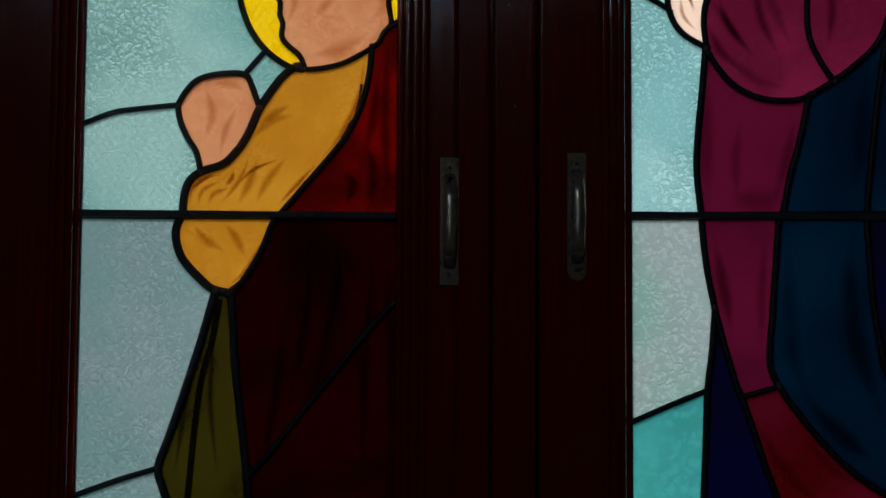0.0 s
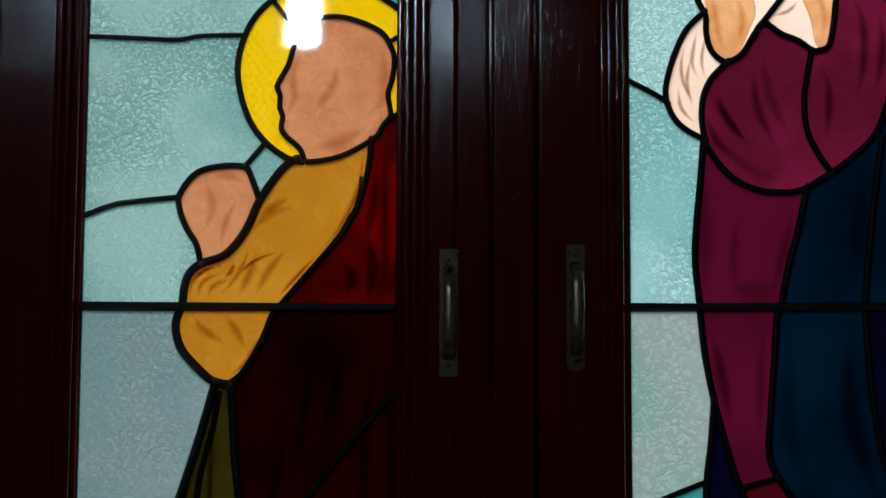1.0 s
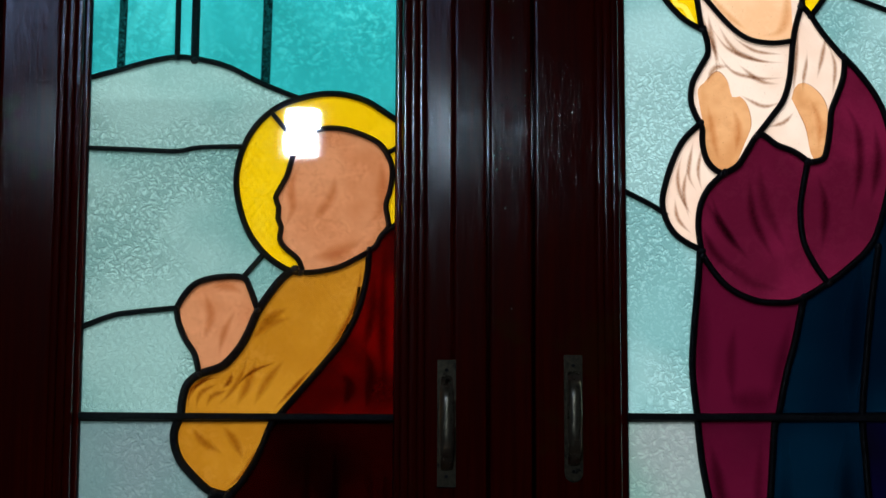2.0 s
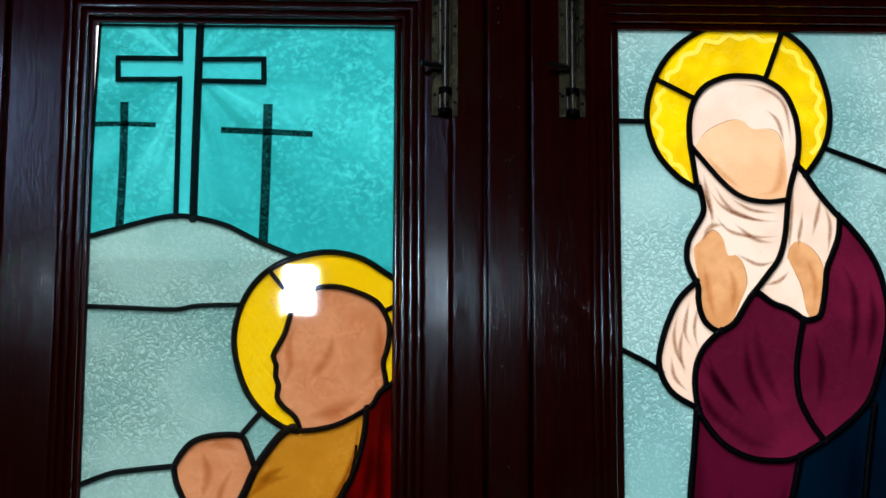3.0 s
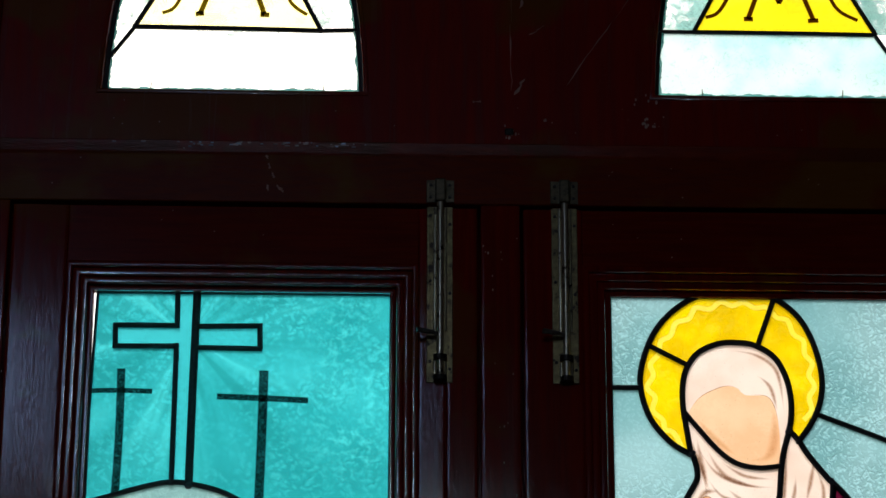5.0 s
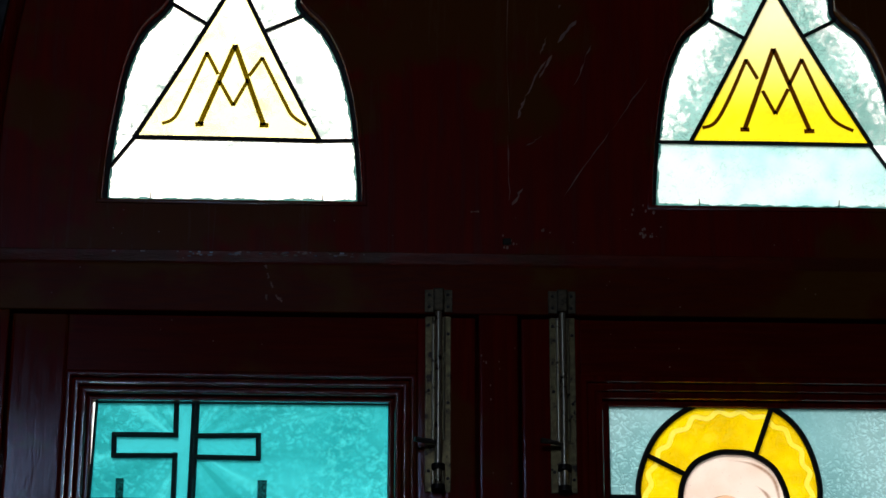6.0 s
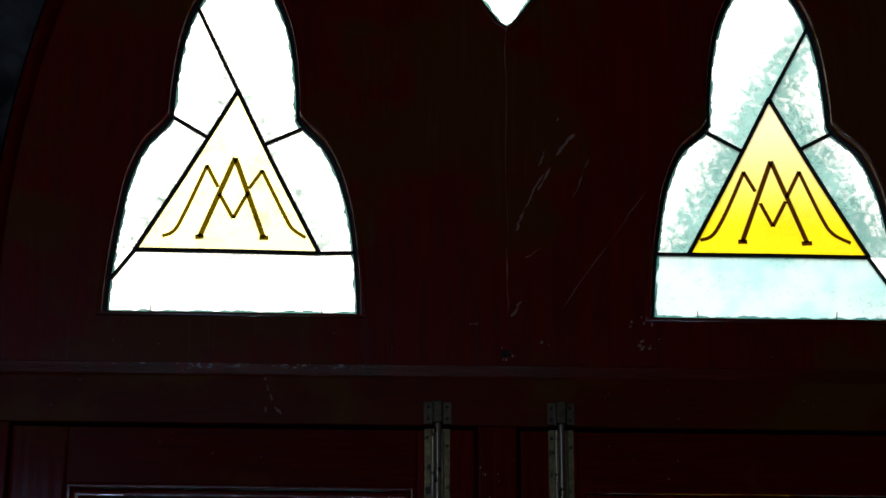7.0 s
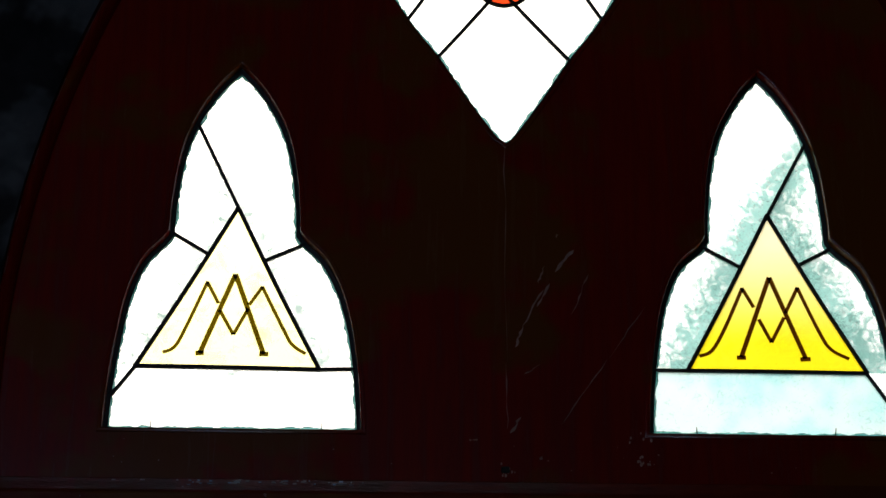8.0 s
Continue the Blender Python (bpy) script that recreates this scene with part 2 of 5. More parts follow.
CLEAR_GOLD = glass_material("pale_yellow_glass", (0.93, 0.88, 0.40), (0.93, 0.90, 0.55), ripple=0.05, clear=0.9, tint=(0.97, 0.95, 0.45))
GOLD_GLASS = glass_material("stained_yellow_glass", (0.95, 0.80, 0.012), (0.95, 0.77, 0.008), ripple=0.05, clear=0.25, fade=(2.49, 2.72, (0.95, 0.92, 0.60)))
# putty whose teal paints in the bloom round the bright panes
PUTTY_GLOW = glass_material("putty_and_glow", (0.10, 0.30, 0.29), (0.24, 0.50, 0.49), ripple=0.5, patch=40.0, fleck=200.0, glint=0.1)
CORAL = glass_material("orange_red_glass", (0.85, 0.07, 0.01), (0.75, 0.05, 0.01), ripple=0.05, clear=0.5, tint=(0.6, 0.05, 0.01))
BACK = clear_back()

def cover_glass():
    m, nt, o = mat("cover_glass")
    t = node(nt, "ShaderNodeBsdfTransparent", Color=(0.99, 1.0, 1.0, 1))
    g = node(nt, "ShaderNodeBsdfAnisotropic", Roughness=0.012)
    rim = node(nt, "ShaderNodeFresnel", IOR=1.5)
    wave = noise_tex(nt, coords(nt), 9.0, 1.0)
    nt.links.new(bump(nt, wave, 0.05, 0.001), g.inputs["Normal"])
    mix = nt.nodes.new("ShaderNodeMixShader")
    nt.links.new(rim.outputs[0], mix.inputs[0])
    nt.links.new(t.outputs[0], mix.inputs[1])
    nt.links.new(g.outputs[0], mix.inputs[2])
    nt.links.new(mix.outputs[0], o.inputs[0])
    return m


COVER = cover_glass()
INK = paint_material("black_trace_paint", (0.006, 0.010, 0.010), 0.12, 0.22)
WASH_DARK = paint_material("dark_matting", (0.28, 0.26, 0.27), 0.5, 0.2)
WASH_SKIN = paint_material("thin_tan_matting", (0.80, 0.64, 0.50), 0.5, 0.25)
WASH_OCHRE = paint_material("thin_ochre_matting", (0.62, 0.48, 0.30), 0.5, 0.25)
WASH_FOLD = paint_material("grey_brown_matting", (0.40, 0.27, 0.19), 0.5, 0.25)
WASH_SOFT = paint_material("thin_plum_matting", (0.58, 0.52, 0.55), 0.5, 0.15)
WASH_BROWN = paint_material("brown_matting", (0.42, 0.22, 0.09), 0.5, 0.25)
WASH_PLUM = paint_material("plum_matting", (0.34, 0.26, 0.30), 0.5, 0.2)
GOLD = paint_material("gold_brown_paint", (0.050, 0.034, 0.0), 0.2, 0.0)
GOLD_D = paint_material("dark_brown_paint", (0.045, 0.016, 0.0), 0.2, 0.0)

WOOD_V = plain_material("mahogany_upright", (0.290, 0.0110, 0.0038), (0.180, 0.0056, 0.0020), 0.10, scale=120.0, stretch=(1, 1, 0.03), relief=0.6, depth=0.00028, rand=5.0, spec=0.30, coat=0.45, peel=0.16, spots=(4.5, 0.56, (0.210, 0.038, 0.005)))
WOOD_H = plain_material("mahogany_across", (0.240, 0.0130, 0.0028), (0.150, 0.0065, 0.0016), 0.20, scale=120.0, stretch=(0.06, 1, 1), relief=0.6, depth=0.0002, rand=5.0, spec=0.04, coat=0.03, peel=0.25, spots=(4.5, 0.56, (0.200, 0.045, 0.005)))
WOOD_UP = plain_material("mahogany_board", (0.340, 0.0100, 0.0030), (0.220, 0.0056, 0.0016), 0.24, scale=70.0, stretch=(1, 1, 0.06), relief=0.6, depth=0.0003, spec=0.20, coat=0.10, peel=0.2, spots=(3.2, 0.49, (0.210, 0.050, 0.004)))
WOOD_BAR = plain_material("worn_mahogany_bar", (0.240, 0.0260, 0.0036), (0.160, 0.0120, 0.0020), 0.28, scale=110.0, stretch=(0.15, 1, 1), relief=0.6, depth=0.0004, spec=0.07, coat=0.07, peel=0.5, spots=(3.2, 0.47, (0.200, 0.062, 0.005)))
WOOD_EDGE = plain_material("rubbed_mahogany_edge", (0.300, 0.0260, 0.0080), (0.190, 0.0140, 0.0050), 0.22, scale=110.0, stretch=(0.15, 1, 1), relief=1.0, depth=0.0007, spec=0.24, coat=0.26, peel=1.0, spots=(6.0, 0.50, (0.160, 0.030, 0.006)))
LEADING = plain_material("dull_lead", (0.035, 0.037, 0.040), (0.020, 0.021, 0.023), 0.50, metal=0.3, scale=180.0, relief=0.4, depth=0.0008)
SOLDER = plain_material("tin_solder", (0.12, 0.12, 0.125), (0.06, 0.06, 0.065), 0.42, metal=0.7, scale=240.0, depth=0.0008)
IRON = plain_material("aged_steel", (0.20, 0.19, 0.165), (0.12, 0.11, 0.085), 0.40, metal=0.6, scale=140.0, relief=0.3, depth=0.0006, spots=(60.0, 0.58, (0.05, 0.03, 0.015)))
BRASS = plain_material("tarnished_brass", (0.13, 0.10, 0.055), (0.06, 0.048, 0.026), 0.34, metal=0.6, scale=150.0, relief=0.3, depth=0.0006, spots=(70.0, 0.58, (0.025, 0.017, 0.009)))
POLISH = plain_material("rubbed_steel", (0.80, 0.72, 0.50), (0.50, 0.44, 0.28), 0.24, metal=0.7, scale=90.0, stretch=(1, 1, 0.1), depth=0.0005, spots=(45.0, 0.58, (0.06, 0.045, 0.025)))
DULL = plain_material("dark_aged_brass", (0.25, 0.20, 0.085), (0.13, 0.10, 0.045), 0.36, metal=0.6, scale=120.0, relief=0.3, depth=0.0006, spots=(50.0, 0.54, (0.02, 0.013, 0.008)))
SCREW = plain_material("dark_screw", (0.04, 0.035, 0.03), (0.02, 0.018, 0.015), 0.5, metal=0.8, scale=300.0)
WIRE = plain_material("galvanised_wire", (0.30, 0.30, 0.30), (0.2, 0.2, 0.2), 0.5, metal=0.6, scale=200.0)
PLASTER = plain_material("stained_plaster", (0.12, 0.13, 0.14), (0.075, 0.083, 0.09), 0.85, scale=14.0, relief=0.3, depth=0.004, spots=(3.6, 0.45, (0.006, 0.006, 0.007)))
ROOM = plain_material("dark_panelling", (0.150, 0.095, 0.050), (0.110, 0.070, 0.038), 0.85, scale=12.0, relief=0.2, depth=0.003)
FLOORING = plain_material("dark_tiles", (0.24, 0.13, 0.09), (0.19, 0.10, 0.07), 0.5, scale=10.0, relief=0.2, depth=0.002)
EARTH = plain_material("outside_ground", (0.30, 0.29, 0.26), (0.24, 0.24, 0.20), 0.9, scale=2.0, relief=0.3, depth=0.01)
# bare wood of scratches and chips; also the painted sparkles on the bar
RAW_AND_GLINT = plain_material("bare_wood_and_glint", (0.78, 0.50, 0.40), (0.60, 0.34, 0.26), 0.4, scale=200.0)
# pale colour for highlights painted on the arch bead and the bar's edge
HIGHLIGHT = plain_material("varnish_highlight", (0.80, 0.76, 0.80), (0.62, 0.58, 0.62), 0.22, scale=200.0)
HOUSING = plain_material("grey_lamp_housing", (0.25, 0.25, 0.26), (0.2, 0.2, 0.21), 0.5, scale=80.0)
GLOW = lamp_material("lamp_diffuser", 130.0)

# ---- building helpers ----


def part(name, bm, material, parent=None, label="", smooth=False):
    me = bpy.data.meshes.new(name)
    bm.normal_update()
    bm.to_mesh(me)
    bm.free()
    for m in material if isinstance(material, (list, tuple)) else [material]:
        me.materials.append(m)
    if smooth:
        me.set_sharp_from_angle(angle=radians(50))
        me.polygons.foreach_set("use_smooth", [True] * len(me.polygons))
    ob = new(name, me)
    if parent:
        hold(ob, parent)
    return tagged(ob, label)


def hold(ob, parent):
    """ob's mesh is in world metres; it stays there under its parent."""
    base, up = Vector((0, 0, 0)), parent
    while up:
        base += up.location
        up = up.parent
    ob.parent, ob.location = parent, -base
    return ob


def thing(name, at, label, category, group="", kind=""):
    ob = new(name)
    ob.location, ob.empty_display_size = at, 0.1
    return tagged(ob, label, category, group, kind)


def box(bm, x0, x1, y0, y1, z0, z1, bevel=0.0, seg=2):
    vs = [bm.verts.new((x, y, z)) for x in (x0, x1) for y in (y0, y1) for z in (z0, z1)]
    fs = [bm.faces.new([vs[i] for i in f]) for f in ((0, 1, 3, 2), (4, 6, 7, 5), (0, 4, 5, 1), (2, 3, 7, 6), (0, 2, 6, 4), (1, 5, 7, 3))]
    if bevel:
        es = list({e for f in fs for e in f.edges})
        bmesh.ops.bevel(bm, geom=es, offset=bevel, segments=seg, affect="EDGES", profile=0.6)
    return vs


def board(name, x0, x1, y0, y1, z0, z1, material, parent, bevel=0.002, label=""):
    bm = bmesh.new()
    box(bm, x0, x1, y0, y1, z0, z1, bevel, 3)
    return part(name, bm, material, parent, label)


def rod(bm, a, b, r, seg=12, r2=None):
    a, b = Vector(a), Vector(b)
    d = b - a
    m = Matrix.Translation((a + b) / 2) @ d.to_track_quat("Z", "Y").to_matrix().to_4x4()
    bmesh.ops.create_cone(bm, cap_ends=True, segments=seg, radius1=r, radius2=r if r2 is None else r2, depth=d.length, matrix=m)


def curve_points(points, step=0.007):
    """A smooth line through the points."""
    ps = [Vector(p) for p in points]
    if len(ps) == 2:
        n = max(1, int((ps[1] - ps[0]).length / 0.03))
        return [ps[0].lerp(ps[1], i / n) for i in range(n + 1)]
    out = [ps[0]]
    for i in range(len(ps) - 1):
        p0, p1, p2, p3 = ps[max(i - 1, 0)], ps[i], ps[i + 1], ps[min(i + 2, len(ps) - 1)]
        n = max(1, round((p2 - p1).length / step))
        for k in range(1, n + 1):
            t = k / n
            out.append(0.5 * (2 * p1 + (p2 - p0) * t + (2 * p0 - 5 * p1 + 4 * p2 - p3) * t * t + (3 * p1 - p0 - 3 * p2 + p3) * t ** 3))
    return out


def sweep(bm, line, profile, closed=False):
    """Sweeps a profile of (sideways, y) along a line of (x, z), mitred; sideways is to the line's left."""
    rings = []
    n = len(line)
    for i, p in enumerate(line):
        a = line[(i - 1) % n] if closed or i else None
        b = line[(i + 1) % n] if closed or i < n - 1 else None
        d1 = (p - a).normalized() if a is not None else (b - p).normalized()
        d2 = (b - p).normalized() if b is not None else d1
        n1, n2 = Vector((-d1.y, d1.x)), Vector((-d2.y, d2.x))
        side = (n1 + n2) / max(0.4, 1 + n1.dot(n2))
        rings.append([bm.verts.new((p.x + side.x * s, y, p.y + side.y * s)) for s, y in profile])
    k = len(profile)
    for i in range(n if closed else n - 1):
        r, q = rings[i], rings[(i + 1) % n]
        for j in range(k):
            bm.faces.new((r[j], r[(j + 1) % k], q[(j + 1) % k], q[j]))
    if not closed:
        bm.faces.new(rings[0])
        bm.faces.new(rings[-1][::-1])
    bmesh.ops.recalc_face_normals(bm, faces=bm.faces)


def inside(p, loop):
    hit = False
    for a, b in zip(loop, loop[1:] + loop[:1]):
        if (a[1] > p[1]) != (b[1] > p[1]) and p[0] < (b[0] - a[0]) * (p[1] - a[1]) / (b[1] - a[1]) + a[0]:
            hit = not hit
    return hit


def cells(lines, outline):
    """Cuts the area inside the outline along the lines: the vertices, and a list of cells, each a list of triangles."""
    vs, es = [], []
    for line in lines + [list(outline) + [outline[0]]]:
        base = len(vs)
        vs += [Vector((round(p[0], 4), round(p[1], 4))) for p in line]
        es += [(base + i, base + i + 1) for i in range(len(line) - 1)]
    v, e, f, _, oe, _ = delaunay_2d_cdt(vs, es, [], 0, 5e-5)
    walls = {tuple(sorted(q)) for q, src in zip(e, oe) if src}
    root = list(range(len(f)))

    def find(i):
        while root[i] != i:
            root[i] = root[root[i]]
            i = root[i]
        return i

    near = {}
    for i, t in enumerate(f):
        for q in zip(t, list(t[1:]) + [t[0]]):
            q = tuple(sorted(q))
            if q in walls:
                continue
            if q in near:
                root[find(i)] = find(near[q])
            near[q] = i
    groups = {}
    for i, t in enumerate(f):
        c = (v[t[0]] + v[t[1]] + v[t[2]]) / 3
        if inside(c, outline):
            groups.setdefault(find(i), []).append(t)
    return v, list(groups.values())


def slab(v, tris, y0, y1):
    """A sheet from triangles, with front, back and edges; the back takes the second material."""
    bm = bmesh.new()
    used = sorted({i for t in tris for i in t})
    front = {i: bm.verts.new((v[i].x, y0, v[i].y)) for i in used}
    back = {i: bm.verts.new((v[i].x, y1, v[i].y)) for i in used}
    count = {}
    for t in tris:
        a, b, c = (v[i] for i in t)
        t = t if (b - a).cross(c - a) > 0 else t[::-1]
        bm.faces.new([front[i] for i in t])
        bm.faces.new([back[i] for i in t[::-1]]).material_index = 1
        for q in zip(t, list(t[1:]) + [t[0]]):
            count[q] = 1
    for a, b in count:
        if (b, a) not in count:
            bm.faces.new((front[a], back[a], back[b], front[b])).material_index = 1
    return bm


def contains(v, tris, p):
    for t in tris:
        a, b, c = (v[i] for i in t)
        s = [(q - o).cross(Vector(p) - o) for o, q in ((a, b), (b, c), (c, a))]
        if min(s) >= 0 or max(s) <= 0:
            return True
    return False


# ---- leaded panels: leads, painted lines and panes in millimetres ----


def panel(outline, label, ground, group):
    return {"outline": [Vector((x / 1000, z / 1000)) for x, z in outline], "label": label, "ground": ground,
            "leads": [], "edges": [], "strokes": [], "seeds": [], "group": group}


def mm(points):
    return [Vector((x / 1000, z / 1000)) for x, z in points]


def lead(P, width, *points):
    P["leads"].append((width / 1000, curve_points(mm(points))))


def edge(P, *points):
    P["edges"].append(curve_points(mm(points)))


def stroke(P, width, material, *points):
    P["strokes"].append((width / 1000, material, curve_points(mm(points), 0.005)))


def glass(P, at, material, label, name):
    P["seeds"].append((Vector((at[0] / 1000, at[1] / 1000)), material, label))


def band(P, width, material, label, *points):
    """A ribbon of another colour within the glass."""
    line = curve_points(mm(points), 0.004)
    sides = ([], [])
    for i, p in enumerate(line):
        d = (line[min(i + 1, len(line) - 1)] - line[max(i - 1, 0)]).normalized()
        for k in (0, 1):
            sides[k].append(p + Vector((-d.y, d.x)) * width / 2000 * (1 - 2 * k))
    P["edges"].append(sides[0] + sides[1][::-1] + sides[0][:1])
    P["seeds"] = [(p, material, label) for p in line[2:-2:3]] + P["seeds"]


def longer(lines, outline, reach=0.022):
    """Carries the ends of each cut on to the next cut, so that cuts meet."""
    segments = [(a, b, i) for i, l in enumerate(lines) for a, b in zip(l, l[1:])]
    segments += [(a, b, -1) for a, b in zip(outline, outline[1:] + outline[:1])]

    def carry(p, d, own):
        best = None
        for a, b, i in segments:
            if i == own:
                continue
            e, w = b - a, a - p
            den = d.cross(e)
            if abs(den) < 1e-12:
                continue
            t, u = w.cross(e) / den, w.cross(d) / den
            if -0.001 <= t <= reach and -0.05 <= u <= 1.05 and (best is None or t < best):
                best = t
        return p + d * (max(best, 0.0) + 0.0012) if best is not None else p

    out = []
    for i, l in enumerate(lines):
        if (l[0] - l[-1]).length < 1e-6:
            out.append(l)
            continue
        first, last = carry(l[0], (l[0] - l[1]).normalized(), i), carry(l[-1], (l[-1] - l[-2]).normalized(), i)
        out.append(([first] if first != l[0] else []) + l + ([last] if last != l[-1] else []))
    return out


def meet(i, own, carried):
    """The lead itself: carried on to the next one only where it would stop short of it."""
    line = list(own[i])
    for end, far in ((0, carried[0]), (-1, carried[-1])):
        gap = min((p - line[end]).length for j, l in enumerate(own) if j != i for p in l)
        if 0.004 < (far - line[end]).length < 0.014 and gap > 0.0045:
            line = [far] + line if end == 0 else line + [far]
    return line


def came(line, w):
    bm = bmesh.new()
    sweep(bm, line, [(-w / 2, -0.0008), (-w * 0.36, -0.0030), (0, -0.0040), (w * 0.36, -0.0030), (w / 2, -0.0008), (w / 2, 0.0035), (0, 0.0065), (-w / 2, 0.0035)])
    return bm


def build_panel(P, y=0.0, joints=True):
    out = P["outline"]
    low = min(p.y for p in out)
    mid = sum(p.x for p in out) / len(out)
    top = thing("stained_glass_panel", (mid, y, low), P["label"], "stained glass", P["group"])
    lines = longer([l for _, l in P["leads"]] + P["edges"], out)
    v, groups = cells(lines, out)
    own = [l for _, l in P["leads"]]
    P["leads"] = [(w, meet(i, own, lines[i])) for i, (w, _) in enumerate(P["leads"])]
    made = []
    for tris in groups:
        area = sum(abs((v[b] - v[a]).cross(v[c] - v[a])) / 2 for a, b, c in tris)
        if area < 1.5e-5:
            continue
        centre = sum((v[i] for t in tris for i in t), Vector((0, 0))) / (3 * len(tris))
        _, material, label = min(P["seeds"], key=lambda s: (s[0] - centre).length)
        for at, m, text in P["seeds"]:
            if contains(v, tris, at):
                material, label = m, text
                break
        made.append((tris, part("glass_piece", slab(v, tris, y, y + 0.003), [material, BACK], top, label)))
    border = part("lead_came", came_loop(out, 0.0012 if joints else 0.0092), LEADING, top, smooth=True)
    border.location.y += y
    for w, line in P["leads"]:
        c = part("lead_came", came(line, w), LEADING, top, smooth=True)
        c.location.y += y
        for end in (line[0], line[-1]):
            if joints and w >= 0.009 and inside(end, out) and min((end - q).length for q in out) > 0.02:
                bm = bmesh.new()
                bmesh.ops.create_uvsphere(bm, u_segments=10, v_segments=6, radius=1.0)
                for q in bm.verts:
                    k = 1 + 0.25 * noise.noise(q.co * 1.7 + Vector((end.x * 50, 0, end.y * 50)))
                    q.co = Vector((end.x + q.co.x * w * 0.50 * k, -0.0030 + q.co.y * 0.0022, end.y + q.co.z * w * 0.50 * k))
                s = part("solder_joint", bm, SOLDER, c, smooth=True)
                s.location = (0, 0, 0)
    for turn, (w, m, line) in enumerate(P["strokes"]):
        home = top
        centre = line[len(line) // 2]
        for tris, ob in made:
            if contains(v, tris, centre):
                home = ob
        bm = bmesh.new()
        uv = bm.loops.layers.uv.new("UVMap")
        n = len(line)
        rings = []
        for i, p in enumerate(line):
            d = (line[min(i + 1, n - 1)] - line[max(i - 1, 0)]).normalized()
            f = i / (n - 1)
            taper = 1.0 if m in (INK, GOLD, GOLD_D) else max(0.25, min(1.0, 2.5 * f, 2.5 * (1 - f)))
            s = Vector((-d.y, d.x)) * w / 2 * taper
            rings.append([bm.verts.new((q.x, y - 0.0006 - 0.00003 * turn, q.y)) for q in (p - s, p + s)])
        for i in range(n - 1):
            a, b = rings[i], rings[i + 1]
            face = bm.faces.new((a[0], b[0], b[1], a[1]))
            for lp, t in zip(face.loops, ((i, 0), (i + 1, 0), (i + 1, 1), (i, 1))):
                lp[uv].uv = (t[0] / (n - 1), t[1])
        part("painted_line", bm, m, home)
    return top


def came_loop(out, w):
    bm = bmesh.new()
    area = sum(a.x * b.y - a.y * b.x for a, b in zip(out, out[1:] + out[:1]))
    line = out if area > 0 else out[::-1]
    sweep(bm, line, [(-0.003, -0.0025), (min(w * 0.4, w - 0.0005), -0.0038), (w, -0.0010), (w, 0.0040), (-0.003, 0.0040)], closed=True)
    return bm



# ---- the large structure ----
ARCH_X, SPRING, RADIUS, REACH = 0.2115, 2.365, 2.0, 1.175  # pointed arch: two arcs of one radius


def arch_line(grow=0.0, foot=0.0, n=40):
    """The arch from its left foot over the apex to its right foot, grown outwards."""
    r = RADIUS + grow
    top = math.acos(-REACH / r)
    left = [Vector((ARCH_X + REACH + r * math.cos(math.pi - (math.pi - top) * i / n), SPRING + r * math.sin(math.pi - (math.pi - top) * i / n))) for i in range(n + 1)]
    right = [Vector((2 * ARCH_X - p.x, p.y)) for p in left[-2::-1]]
    return [Vector((left[0].x, foot))] + left + right + [Vector((right[-1].x, foot))]


def sheet(name, outline, holes, y0, y1, material, parent=None, label=""):
    """A board of any outline with holes through it."""
    v, groups = cells([list(h) + [h[0]] for h in holes], outline)
    tris = [t for g in groups for t in g if not any(inside((v[t[0]] + v[t[1]] + v[t[2]]) / 3, h) for h in holes)]
    bm = slab(v, tris, y0, y1)
    return part(name, bm, [material, material], parent, label)


def rect(x0, x1, z0, z1):
    return [Vector(p) for p in ((x0, z0), (x1, z0), (x1, z1), (x0, z1))]


def setting(ob, label, category):
    return tagged(ob, label, category, "", "structure")


opening = arch_line(0.004)
setting(sheet("wall_north", rect(-4.0, 4.4, 0.0, 5.6), [opening], -0.055, 0.30, PLASTER), "grey plaster wall with dark damp stains round the arch", "wall")
bm = bmesh.new()
box(bm, -4.0, 4.4, -5.95, 0.30, -0.2, 0.0)
setting(part("floor", bm, FLOORING), "dull dark red tiled floor", "floor")
bm = bmesh.new()
box(bm, -4.0, 4.4, -6.0, 0.30, 5.6, 5.8)
setting(part("ceiling", bm, ROOM), "plain dark brown boarded ceiling", "ceiling")
setting(sheet("wall_south", rect(-4.0, 4.4, 0.0, 5.6), [rect(-1.525, -1.075, 3.42, 4.12)], -6.15, -5.95, ROOM), "plain dark brown panelled wall with a small high window", "wall")
window_1 = thing("window_1", (-1.300, -6.05, 3.42), "small high window with a plain wooden frame", "window", "", "structure")
for x0, x1, z0, z1 in ((-1.525, -1.495, 3.42, 4.12), (-1.105, -1.075, 3.42, 4.12), (-1.495, -1.105, 3.42, 3.45), (-1.495, -1.105, 4.09, 4.12)):
    board("window_frame", x0, x1, -6.10, -6.02, z0, z1, WOOD_V, window_1, 0.003)
for name, x0, x1, y0, y1 in (("wall_west", -4.2, -4.0, -6.15, 0.30), ("wall_east", 4.4, 4.6, -6.15, 0.30)):
    bm = bmesh.new()
    box(bm, x0, x1, y0, y1, 0.0, 5.6)
    setting(part(name, bm, ROOM), "plain dark brown panelled wall", "wall")
bm = bmesh.new()
box(bm, -1500, 1500, 0.31, 2500, -0.25, -0.05)
setting(part("ground", bm, EARTH), "pale bare ground outside the doors", "ground")

